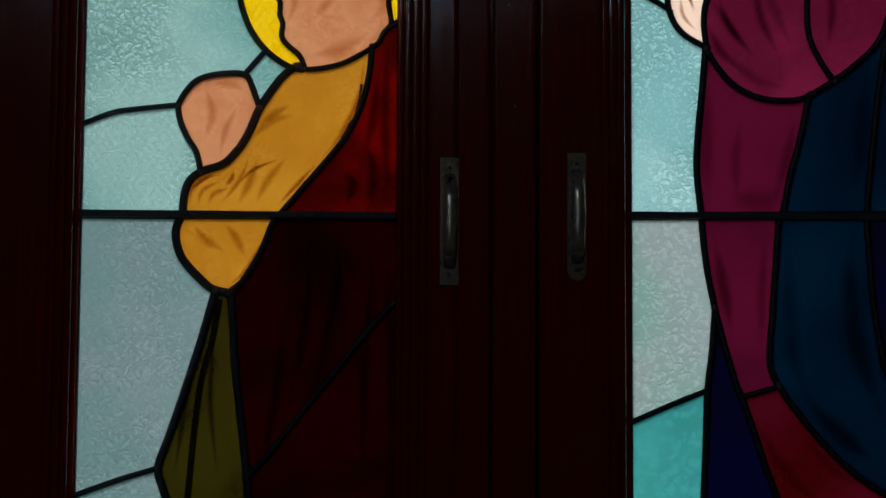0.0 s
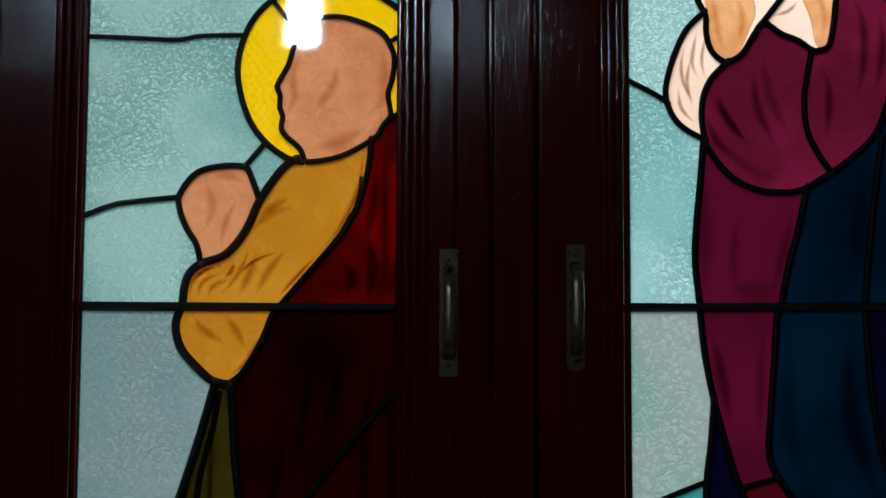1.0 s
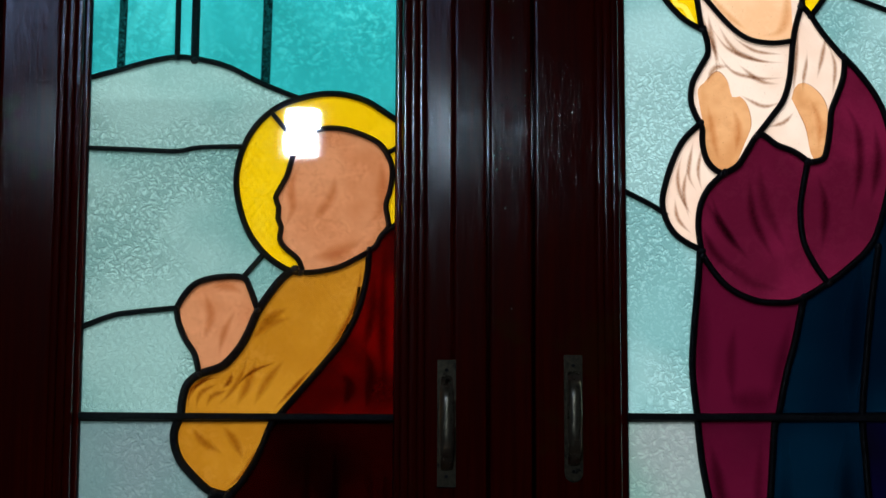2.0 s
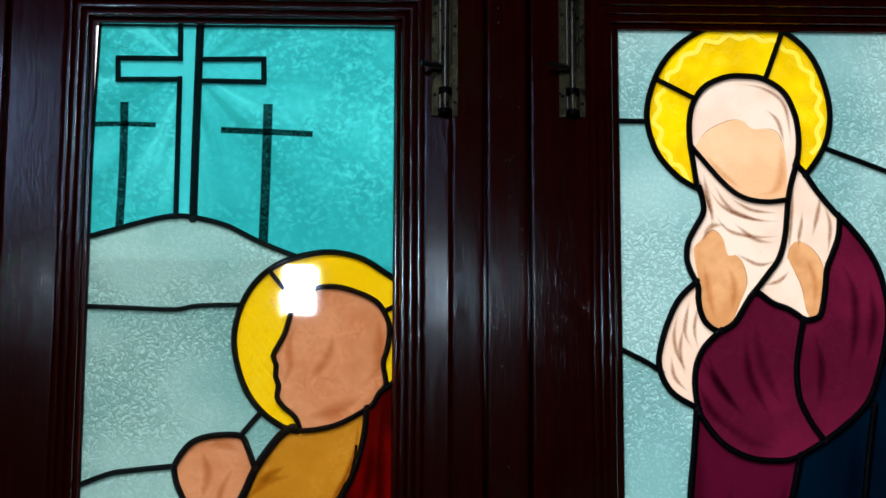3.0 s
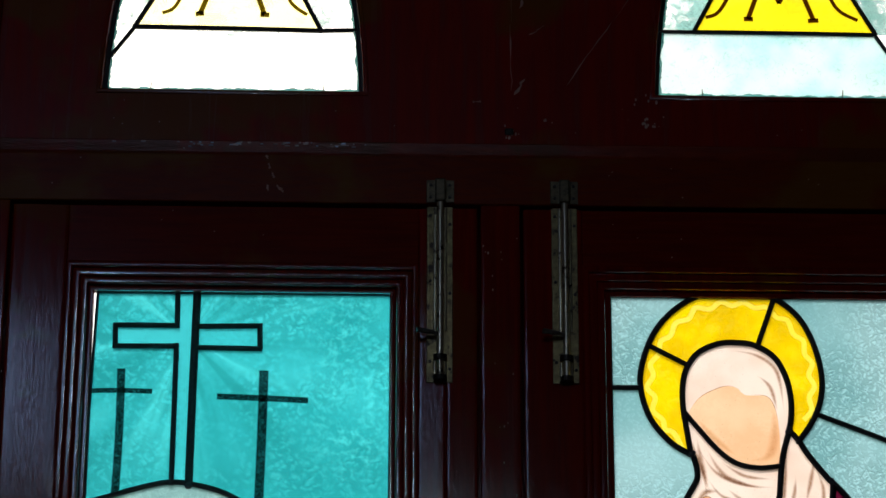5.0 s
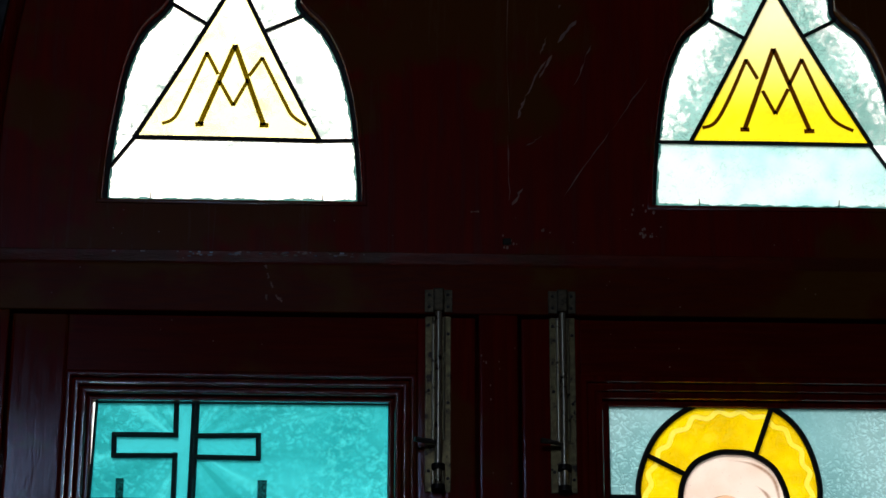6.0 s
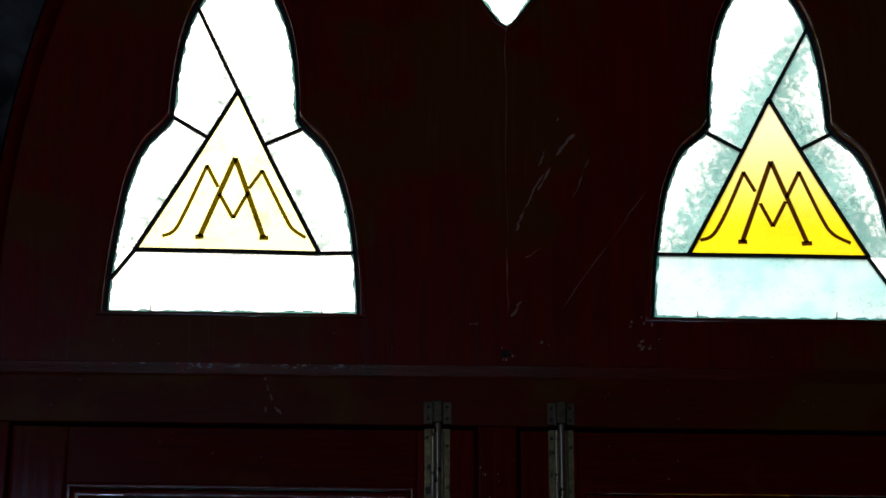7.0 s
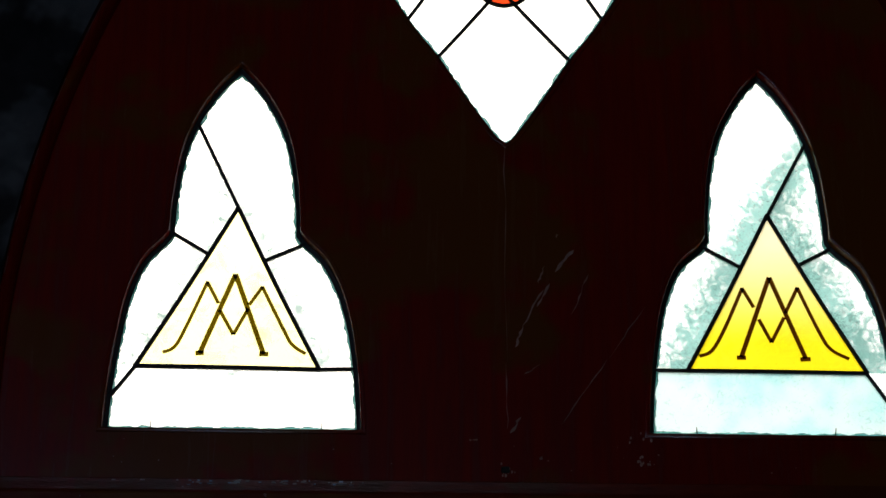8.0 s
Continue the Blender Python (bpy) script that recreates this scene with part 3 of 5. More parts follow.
# arched frame round the doors and the transom
door_frame = thing("door_frame", (ARCH_X, 0, 0), "dark mahogany arched door frame with a rounded bead", "door frame", "", "structure")
bm = bmesh.new()
sweep(bm, arch_line(0.0)[::-1], [(0.016, 0.030), (0.016, -0.028), (0.0135, -0.034), (0.010, -0.040), (0.006, -0.043), (0.0, -0.044), (-0.006, -0.041), (-0.009, -0.034), (-0.009, 0.030)][::1])
part("arch_moulding", bm, WOOD_V, door_frame, smooth=True)
JAMB = (-0.630, -0.5645), (0.9475, 1.053)
for x0, x1 in JAMB:
    board("jamb", x0, x1, -0.0185, 0.040, 0.0, 2.1370, WOOD_V, door_frame, 0.003)
for x0, x1 in ((-0.605, -0.5480), (0.1500, 0.2330), (0.9320, 1.028)):
    board("door_stop", x0, x1, 0.0415, 0.0550, 0.0, 2.2, WOOD_V, door_frame, 0.001)
board("door_stop", -0.5475, 0.1495, 0.0415, 0.0550, 2.125, 2.2, WOOD_H, door_frame, 0.001)
board("door_stop", 0.2335, 0.9315, 0.0415, 0.0550, 2.125, 2.2, WOOD_H, door_frame, 0.001)

# transom bar: flat below, rounded along its top
bm = bmesh.new()
prof = [(0.036, 2.1375), (-0.0170, 2.1375), (-0.0185, 2.1390), (-0.0190, 2.2140), (-0.0196, 2.2165), (-0.0210, 2.2195), (-0.0238, 2.2310), (-0.0248, 2.2365), (-0.0240, 2.2380), (-0.0200, 2.2385), (0.036, 2.2380)]
rings = [[bm.verts.new((x, y, z)) for y, z in prof] for x in (-0.605, -0.2, 0.2, 0.6, 1.028)]
for a, b in zip(rings, rings[1:]):
    for i in range(len(prof)):
        j = (i + 1) % len(prof)
        bm.faces.new((a[i], b[i], b[j], a[j])).material_index = int(4 <= i <= 8)
bm.faces.new(rings[0]), bm.faces.new(rings[-1][::-1])
bmesh.ops.recalc_face_normals(bm, faces=bm.faces)
part("transom_bar", bm, [WOOD_BAR, WOOD_EDGE], door_frame, "varnished bar with a rounded, worn upper edge")


# openings of the transom
def lancet(cx, flip=1):
    half = [(207, 2325), (203, 2400), (193, 2490), (177, 2570), (151, 2632), (121, 2666), (109, 2683), (107, 2732), (100, 2800), (88, 2858), (68, 2910), (35, 2965), (0, 3004)]
    out = -7 if cx < 0 else 0
    slim = 1.0 if cx < 0 else 0.96
    left = [(cx - flip * w * (slim if z > 2660 else 1.0), z) for w, z in half]
    lower, upper = curve_points(mm(left[:7]), 0.012), curve_points(mm(left[6:]), 0.012)
    side = lower + upper[1:]
    loop = [(p.x * 1000, p.y * 1000) for p in side] + [(2 * cx - p.x * 1000, p.y * 1000) for p in side[-2::-1]]
    return [(x + out * max(0.0, min(1.0, (z - 2500) / 180)), z) for x, z in loop]  # the heads lean outwards a little


def kite():
    left = mm([(212, 2852), (195, 2865), (145, 2940), (92, 3028), (52, 3084), (-3, 3180), (-28, 3260), (0, 3350), (70, 3450), (150, 3560), (212, 3640)])
    side = curve_points(left, 0.02)
    return [(p.x * 1000, p.y * 1000) for p in side] + [(424 - p.x * 1000, p.y * 1000) for p in side[-2:0:-1]]


FRAME = "leaded panels of the arched doorway"
LEFT = panel([(-429, 680), (23, 680), (23, 1993), (-424, 1992), (-429, 1800)], "leaded glass with a kneeling robed figure, crosses and hills", PALE, FRAME)
RIGHT = panel([(361, 680), (812, 680), (812, 1994), (361, 1994)], "leaded glass with a veiled robed figure in plum and blue", PALE, FRAME)
LANCET_1 = panel(lancet(-228), "bright clear leaded lancet with a pale yellow triangle", CLEAR, FRAME)
LANCET_2 = panel(lancet(642), "grimy mint and clear leaded lancet with a yellow triangle", CLEAR_DUSTY, FRAME)
DIAMOND = panel(kite(), "bright clear leaded diamond with an orange-red centre", CLEAR, FRAME)
for q in (0, 1):
    s = 1 - 2 * q
    lead(DIAMOND, 6, *[(212 + round(46 * math.cos(a)), 3184 + round(46 * math.sin(a))) for a in [math.pi * (q + i / 8) for i in range(9)]])
glass(DIAMOND, (212, 3184), CORAL, "glowing orange-red round glass", "glass_piece")

transom = thing("transom_panel", (ARCH_X, 0, 2.238), "dark varnished board with scratches and pierced glazed openings", "transom", "", "structure")
body = arch_line(0.0, 2.2360)
sheet("board", body, [P["outline"] for P in (LANCET_1, LANCET_2, DIAMOND)], -0.0185, 0.016, WOOD_UP, transom)
for P in (LANCET_1, LANCET_2, DIAMOND):  # thin bead of the rebate round each opening
    bm = bmesh.new()
    loop = P["outline"]
    area = sum(a.x * b.y - a.y * b.x for a, b in zip(loop, loop[1:] + loop[:1]))
    sweep(bm, loop if area > 0 else loop[::-1], [(-0.007, -0.0170), (-0.006, -0.0205), (-0.003, -0.0215), (0.001, -0.0195), (0.002, -0.014), (0.002, -0.004), (-0.007, -0.004)], closed=True)
    part("bead", bm, WOOD_UP, transom, smooth=True)

# ---- the two door leaves ----


def moulding(bm, x0, x1, z0, z1):
    """Stepped and reeded moulding round the glass, mitred at the corners."""
    prof = [(0.0, 0.004)]
    for s0, s1, top in ((0.0, -0.0095, -0.0060), (-0.0095, -0.0210, -0.0148), (-0.0210, -0.0335, -0.0192), (-0.0335, -0.0440, -0.0240)):
        half, mid = (s0 - s1) / 2 - 0.0024, (s0 + s1) / 2
        crown = [(mid - half * k / 3, top + half * half * (k / 3) ** 2 / 0.034) for k in range(-3, 4)]
        prof += [(s0, top + 0.0030), (s0 - 0.0010, top + 0.0011)] + crown + [(s1 + 0.0010, top + 0.0011), (s1, top + 0.0030)]
    prof += [(-0.0440, 0.004)]
    sweep(bm, rect(x0, x1, z0, z1), prof, closed=True)


def facet(name, x0, x1, z0, z1, y0, y1, parent, back=0.0405):
    """An upright whose planed face leans a little across its width."""
    bm = bmesh.new()
    n = 14
    r = 0.003
    cols = []
    for x, y in ((x0, back), (x0, y0 + r), (x0 + 0.0008, y0 + 0.0012), (x0 + 0.0020, y0 + 0.00045), (x0 + 0.0034, y0 + 0.00018), (x0 + 0.0052, y0),
                 (x1 - 0.0052, y1), (x1 - 0.0034, y1 + 0.00018), (x1 - 0.0020, y1 + 0.00045), (x1 - 0.0008, y1 + 0.0012), (x1, y1 + r), (x1, back)):
        cols.append([bm.verts.new((x, y, z0 + (z1 - z0) * i / n)) for i in range(n + 1)])
    for a, b in zip(cols, cols[1:] + cols[:1]):
        for i in range(n):
            bm.faces.new((a[i], b[i], b[i + 1], a[i + 1]))
    bm.faces.new([c[0] for c in cols]), bm.faces.new([c[-1] for c in cols])
    bmesh.ops.recalc_face_normals(bm, faces=bm.faces)
    return part(name, bm, WOOD_V, parent)


def screw(at, r, parent):
    bm = bmesh.new()
    rod(bm, (at[0], at[1] + 0.001, at[2]), (at[0], at[1] - 0.0012, at[2]), r, 10, r * 0.7)
    s = part("screw", bm, SCREW, parent)
    return s


def pull_handle(x, z, leaf, metal, rounded):
    """A flat back plate and a bowed grip, screwed on at both ends."""
    y = -0.0185
    bm = bmesh.new()
    w, h = 0.0135, 0.0925
    n = 8 if rounded else 0
    loop = [Vector((x + w, z + h)), Vector((x - w, z + h))]
    loop += [Vector((x - w * math.cos(math.pi * i / 8), z - h + w - w * math.sin(math.pi * i / 8))) for i in range(9)] if rounded else [Vector((x - w, z - h)), Vector((x + w, z - h))]
    front = [bm.verts.new((p.x, y - 0.0025, p.y)) for p in loop]
    back = [bm.verts.new((p.x, y + 0.001, p.y)) for p in loop]
    bm.faces.new(front), bm.faces.new(back[::-1])
    for i in range(len(loop)):
        j = (i + 1) % len(loop)
        bm.faces.new((front[i], back[i], back[j], front[j]))
    bmesh.ops.recalc_face_normals(bm, faces=bm.faces)
    handle = part("pull_handle", bm, metal, leaf, "tarnished metal pull handle on a flat plate")
    bm = bmesh.new()
    rings = []
    for i in range(25):
        f = i / 24
        a = f * 2 - 1
        out = 0.030 * (1 - abs(a) ** 5)
        c = Vector((x, y - 0.003 - out, z + a * 0.066))
        wide, thick = 0.0105 - 0.002 * abs(a), 0.0045
        slope = math.atan2(-0.030 * 5 * abs(a) ** 4 * (1 if a > 0 else -1), 0.066)
        ring = []
        for k in range(12):
            t = 2 * math.pi * k / 12
            q = Vector((wide * math.cos(t), thick * math.sin(t), 0))
            q = Matrix.Rotation(-slope, 3, "X") @ q
            ring.append(bm.verts.new(c + q))
        rings.append(ring)
    for a, b in zip(rings, rings[1:]):
        for k in range(12):
            bm.faces.new((a[k], a[(k + 1) % 12], b[(k + 1) % 12], b[k]))
    bm.faces.new(rings[0]), bm.faces.new(rings[-1][::-1])
    bmesh.ops.recalc_face_normals(bm, faces=bm.faces)
    g = part("grip", bm, POLISH, handle, "worn shiny grip", True)
    g.location = (0, 0, 0)
    for dz in (0.077, -0.077):
        s = screw((x, y - 0.0025, z + dz), 0.0032, handle)
        s.location = (0, 0, 0)


def barrel_bolt(x, leaf, metal):
    """A long tower bolt: plate, ridged barrel, sliding rod with a side knob, and the keeper above."""
    y = -0.0185
    bm = bmesh.new()
    box(bm, x - 0.0205, x + 0.0195, y - 0.0018, y + 0.001, 1.8465, 2.1320, 0.0006, 1)
    bolt = part("barrel_bolt", bm, DULL, leaf, "long tarnished tower bolt shot into its keeper")

    def sub(name, bm, material=metal, smooth=False):
        o = part(name, bm, material, bolt, smooth=smooth)
        o.location = (0, 0, 0)

    bm = bmesh.new()
    for z0, z1 in ((1.928, 2.130), (1.856, 1.880)):
        line = []
        prof = [(-0.0105, 0.0), (-0.0105, -0.0035), (-0.0092, -0.0050), (-0.0076, -0.0050), (-0.0066, -0.0036), (-0.0056, -0.0060), (-0.0048, -0.0100), (-0.0028, -0.0126), (0.0, -0.0134)]
        prof += [(-a, b) for a, b in prof[-2::-1]]
        ra = [[bm.verts.new((x + a, y - 0.0012 + b, z)) for a, b in prof] for z in (z0, z1)]
        for i in range(len(prof) - 1):
            bm.faces.new((ra[0][i], ra[0][i + 1], ra[1][i + 1], ra[1][i]))
        bm.faces.new(ra[0]), bm.faces.new(ra[1])
    bmesh.ops.recalc_face_normals(bm, faces=bm.faces)
    sub("barrel", bm, POLISH, True)
    bm = bmesh.new()
    rod(bm, (x, y - 0.008, 1.878), (x, y - 0.008, 2.168), 0.0056, 14)
    sub("rod", bm, POLISH, True)
    bm = bmesh.new()
    rod(bm, (x, y - 0.008, 1.9215), (x - 0.014, y - 0.017, 1.9220), 0.0032, 10)
    rod(bm, (x - 0.012, y - 0.016, 1.9220), (x - 0.036, y - 0.024, 1.9230), 0.0036, 12, 0.0042)
    sub("knob", bm, IRON, True)
    for zc in (1.851, 1.884):
        bm = bmesh.new()
        rod(bm, (x, y - 0.008, zc - 0.004), (x, y - 0.008, zc + 0.004), 0.0105, 14)
        sub("collar", bm, SCREW)
    bm = bmesh.new()
    box(bm, x - 0.0215, x + 0.0215, -0.0215, -0.0180, 2.1390, 2.1765, 0.0006, 1)
    box(bm, x - 0.0085, x + 0.0085, -0.0350, -0.0205, 2.1370, 2.1750, 0.003, 2)
    sub("keeper", bm, BRASS)
    for dx, dz in ((-0.0145, 2.148), (-0.0145, 2.168), (0.0145, 2.148), (0.0145, 2.168)):
        bm = bmesh.new()
        rod(bm, (x + dx, -0.0210, dz), (x + dx, -0.0230, dz), 0.0030, 10, 0.0022)
        sub("screw", bm, SCREW)
    for dx, dz in ((-0.0150, 2.118), (0.0148, 2.103), (-0.0150, 2.010), (0.0148, 1.990), (-0.0150, 1.880), (0.0148, 1.868)):
        bm = bmesh.new()
        rod(bm, (x + dx, y - 0.0012, dz), (x + dx, y - 0.0030, dz), 0.0030, 10, 0.0022)
        sub("screw", bm, SCREW)


def door(name, x0, x1, g0, g1, label, split):
    """A leaf: two uprights, top and bottom rails, the moulding round the glass."""
    leaf = thing(name, ((x0 + x1) / 2, 0, 0.0), label, "door", "door leaves", "structure")
    m0, m1, low, high = g0 - 0.043, g1 + 0.043, 0.680 - 0.043, 1.993 + 0.043
    if split:
        facet("stile", x0, m0, 0.01, 2.1300, -0.0175, -0.0155, leaf)
        facet("stile", m1, 0.1085, 0.01, 2.1300, -0.0163, -0.0182, leaf)
        facet("cover_strip", 0.1083, x1, 0.01, 2.1300, -0.0190, -0.0188, leaf)
    else:
        facet("stile", x0, m0, 0.01, 2.1300, -0.0180, -0.0178, leaf)
        facet("stile", m1, x1, 0.01, 2.1300, -0.0175, -0.0175, leaf)
    board("rail", m0, m1, -0.0172, 0.0405, high, 2.1300, WOOD_H, leaf, 0.0015)
    board("rail", m0, m1, -0.0172, 0.0405, 0.01, low, WOOD_H, leaf, 0.0015)
    bm = bmesh.new()
    moulding(bm, g0, g1, 0.680, 1.993)
    reeds = part("moulding", bm, WOOD_V, leaf, "reeded glazing moulding with mitred corners", True)
    reeds.data.set_sharp_from_angle(angle=radians(20))
    return leaf


facet("mullion", 0.1610, 0.2220, 0.0, 2.1360, -0.0182, -0.0182, door_frame, 0.040)
door_1 = door("door_1", -0.5600, 0.1560, -0.4300, 0.0225, "closed dark mahogany door leaf with worn varnish", True)
door_2 = door("door_2", 0.2268, 0.9440, 0.3610, 0.8120, "closed dark mahogany door leaf beside the centre post", False)
pull_handle(0.0985, 1.1435, door_1, BRASS, False)
pull_handle(0.2812, 1.1518, door_2, BRASS, True)
barrel_bolt(0.0985, door_1, BRASS)
barrel_bolt(0.2905, door_2, IRON)

# ---- leads, painted lines and panes ----

# left door: leads
lead(LEFT, 8, (-303, 2005), (-302, 1936))  # tall cross
lead(LEFT, 8, (-399, 1940), (-299, 1940))
lead(LEFT, 8, (-396, 1942), (-395, 1903))
lead(LEFT, 8, (-398, 1906), (-300, 1907))
lead(LEFT, 8, (-302, 1911), (-302, 1802), (-302, 1687))
lead(LEFT, 12, (-273, 2005), (-275, 1847), (-276, 1686))
lead(LEFT, 8, (-275, 1939), (-172, 1941))
lead(LEFT, 8, (-176, 1944), (-175, 1903))
lead(LEFT, 8, (-276, 1905), (-172, 1904))
lead(LEFT, 8, (-436, 1657), (-382, 1673), (-341, 1685), (-303, 1692), (-270, 1689), (-227, 1678), (-185, 1657), (-151, 1642), (-119, 1630))  # hill
lead(LEFT, 7, (-432, 1552), (-365, 1550), (-299, 1548), (-266, 1554), (-206, 1556))
lead(LEFT, 8, (-442, 1279), (-390, 1300), (-357, 1306), (-294, 1313))
lead(LEFT, 9, (-114, 1366), (-138, 1373), (-167, 1394), (-190, 1424), (-205, 1464), (-211, 1507), (-203, 1550), (-183, 1588), (-151, 1617), (-109, 1633), (-67, 1638), (-25, 1629), (8, 1609), (38, 1588))  # halo
lead(LEFT, 7, (-164, 1612), (-126, 1566))
lead(LEFT, 7, (12, 1549), (36, 1563))
lead(LEFT, 8, (-112, 1370), (-119, 1387), (-138, 1404), (-146, 1417), (-144, 1435), (-149, 1448), (-148, 1465), (-153, 1479), (-145, 1496), (-137, 1512), (-131, 1533), (-126, 1550), (-116, 1568), (-101, 1579), (-79, 1585), (-54, 1584), (-25, 1575), (-1, 1562), (12, 1543), (18, 1522), (15, 1492), (9, 1470), (12, 1449), (13, 1436), (4, 1425))  # head
lead(LEFT, 8, (27, 1442), (4, 1425), (-6, 1407), (-31, 1390), (-59, 1376), (-88, 1369), (-110, 1367))  # collar
lead(LEFT, 8, (-169, 1394), (-199, 1358))
lead(LEFT, 12, (-123, 1372), (-141, 1359), (-161, 1333), (-177, 1307), (-189, 1278), (-200, 1257), (-213, 1240), (-229, 1226), (-258, 1216), (-275, 1202), (-282, 1182), (-285, 1155), (-293, 1133), (-292, 1112), (-283, 1089), (-262, 1065), (-240, 1046), (-214, 1040))  # sleeve front
lead(LEFT, 9, (-294, 1312), (-284, 1331), (-266, 1350), (-236, 1359), (-199, 1359), (-188, 1343), (-176, 1310))  # praying shape
lead(LEFT, 9, (-294, 1312), (-290, 1290), (-279, 1265), (-266, 1244), (-259, 1215))
lead(LEFT, 9, (-15, 1402), (-18, 1363), (-30, 1313), (-50, 1271), (-78, 1234), (-110, 1196), (-139, 1161), (-155, 1142), (-166, 1113), (-182, 1080), (-202, 1051), (-217, 1037))  # sleeve back
lead(LEFT, 12, (-235, 1044), (-254, 973), (-276, 900), (-297, 835), (-312, 790), (-305, 761), (-296, 732), (-284, 661))  # green fold
lead(LEFT, 12, (-214, 1041), (-209, 990), (-206, 941), (-198, 873), (-186, 773), (-178, 662))
lead(LEFT, 8, (-434, 748), (-371, 771), (-316, 788))
lead(LEFT, 8, (34, 1041), (5, 1012), (-27, 975), (-59, 934), (-107, 873), (-162, 804), (-191, 772))  # cloak seam
lead(LEFT, 12, (-452, 1152), (-306, 1152), (-143, 1153), (37, 1153))  # cross bar lead

# left door: painted lines
stroke(LEFT, 14, INK, (-384, 1870), (-383, 1774), (-385, 1674))
stroke(LEFT, 9, INK, (-434, 1834), (-384, 1835), (-336, 1834))
stroke(LEFT, 16, INK, (-168, 1869), (-169, 1759), (-171, 1652))
stroke(LEFT, 11, INK, (-238, 1827), (-172, 1825), (-100, 1822))
stroke(LEFT, 11, INK, (-229, 1031), (-238, 974), (-253, 915), (-260, 861), (-266, 792), (-270, 739))
stroke(LEFT, 26, WASH_DARK, (-16, 1143), (-11, 1057), (-19, 975), (-22, 845), (-17, 733))
stroke(LEFT, 26, WASH_DARK, (13, 1143), (10, 1057), (17, 943), (16, 733))
stroke(LEFT, 26, WASH_DARK, (-61, 1139), (-63, 1040), (-83, 942), (-91, 893))
stroke(LEFT, 26, WASH_DARK, (-157, 1039), (-140, 958), (-155, 844), (-162, 748))
stroke(LEFT, 26, WASH_DARK, (-106, 1138), (-101, 1056), (-116, 942), (-139, 861))
stroke(LEFT, 26, WASH_DARK, (-21, 1263), (-11, 1213), (-19, 1157))
stroke(LEFT, 26, WASH_DARK, (-62, 1221), (-41, 1201), (-51, 1163))
stroke(LEFT, 26, WASH_DARK, (10, 1422), (5, 1305), (12, 1164))
stroke(LEFT, 26, WASH_DARK, (-6, 1372), (-13, 1288), (-29, 1238))
stroke(LEFT, 15, WASH_BROWN, (-25, 1388), (-34, 1325), (-58, 1272), (-92, 1228))
stroke(LEFT, 12, WASH_BROWN, (-92, 1230), (-122, 1196), (-150, 1165))
stroke(LEFT, 9, WASH_BROWN, (-274, 1164), (-270, 1192), (-246, 1211), (-226, 1214))
stroke(LEFT, 12, WASH_OCHRE, (-262, 1164), (-256, 1188), (-230, 1203))
stroke(LEFT, 12, WASH_OCHRE, (-248, 1164), (-240, 1183), (-214, 1194))
stroke(LEFT, 12, WASH_OCHRE, (-234, 1168), (-214, 1188), (-196, 1220), (-190, 1246))
stroke(LEFT, 20, WASH_OCHRE, (-206, 1166), (-190, 1198), (-176, 1240))
stroke(LEFT, 20, WASH_OCHRE, (-180, 1168), (-160, 1208), (-134, 1240))
stroke(LEFT, 20, WASH_OCHRE, (-188, 1262), (-160, 1290), (-124, 1300))
stroke(LEFT, 20, WASH_OCHRE, (-178, 1282), (-158, 1300), (-130, 1316))
stroke(LEFT, 14, WASH_BROWN, (-168, 1118), (-190, 1074), (-218, 1050))
stroke(LEFT, 9, WASH_BROWN, (-294, 1130), (-288, 1100), (-262, 1066), (-240, 1052))
stroke(LEFT, 20, WASH_OCHRE, (-270, 1140), (-252, 1118), (-222, 1100))
stroke(LEFT, 20, WASH_OCHRE, (-226, 1142), (-206, 1118), (-192, 1090))
stroke(LEFT, 34, WASH_SKIN, (-104, 1388), (-62, 1396), (-22, 1420))
stroke(LEFT, 30, WASH_SKIN, (-24, 1432), (2, 1462), (4, 1506), (-2, 1545))
stroke(LEFT, 22, WASH_SKIN, (-140, 1430), (-128, 1462), (-130, 1500), (-116, 1530))
stroke(LEFT, 26, WASH_SKIN, (-100, 1440), (-72, 1480), (-66, 1520))
stroke(LEFT, 22, WASH_SKIN, (-256, 1262), (-244, 1300), (-256, 1340))
stroke(LEFT, 24, WASH_SKIN, (-250, 1342), (-220, 1346), (-196, 1334))
stroke(LEFT, 16, WASH_SKIN, (-232, 1240), (-222, 1284), (-206, 1312))
stroke(LEFT, 13, WASH_BROWN, (-212, 1221), (-215, 1205), (-225, 1194))
stroke(LEFT, 7, WASH_BROWN, (-273, 1176), (-263, 1196), (-246, 1208), (-225, 1211))
stroke(LEFT, 9, WASH_BROWN, (-208, 1195), (-182, 1220), (-145, 1235))
stroke(LEFT, 5, INK, (-29, 1346), (-32, 1322), (-37, 1300))
stroke(LEFT, 6, INK, (-43, 1291), (-51, 1274), (-56, 1266))
stroke(LEFT, 4, INK, (-64, 1252), (-75, 1236), (-85, 1227))
stroke(LEFT, 3, INK, (-216, 1045), (-198, 1060), (-186, 1080))
stroke(LEFT, 14, WASH_DARK, (-265, 941), (-280, 844), (-290, 771))
stroke(LEFT, 14, WASH_DARK, (-234, 1006), (-240, 892), (-226, 764))

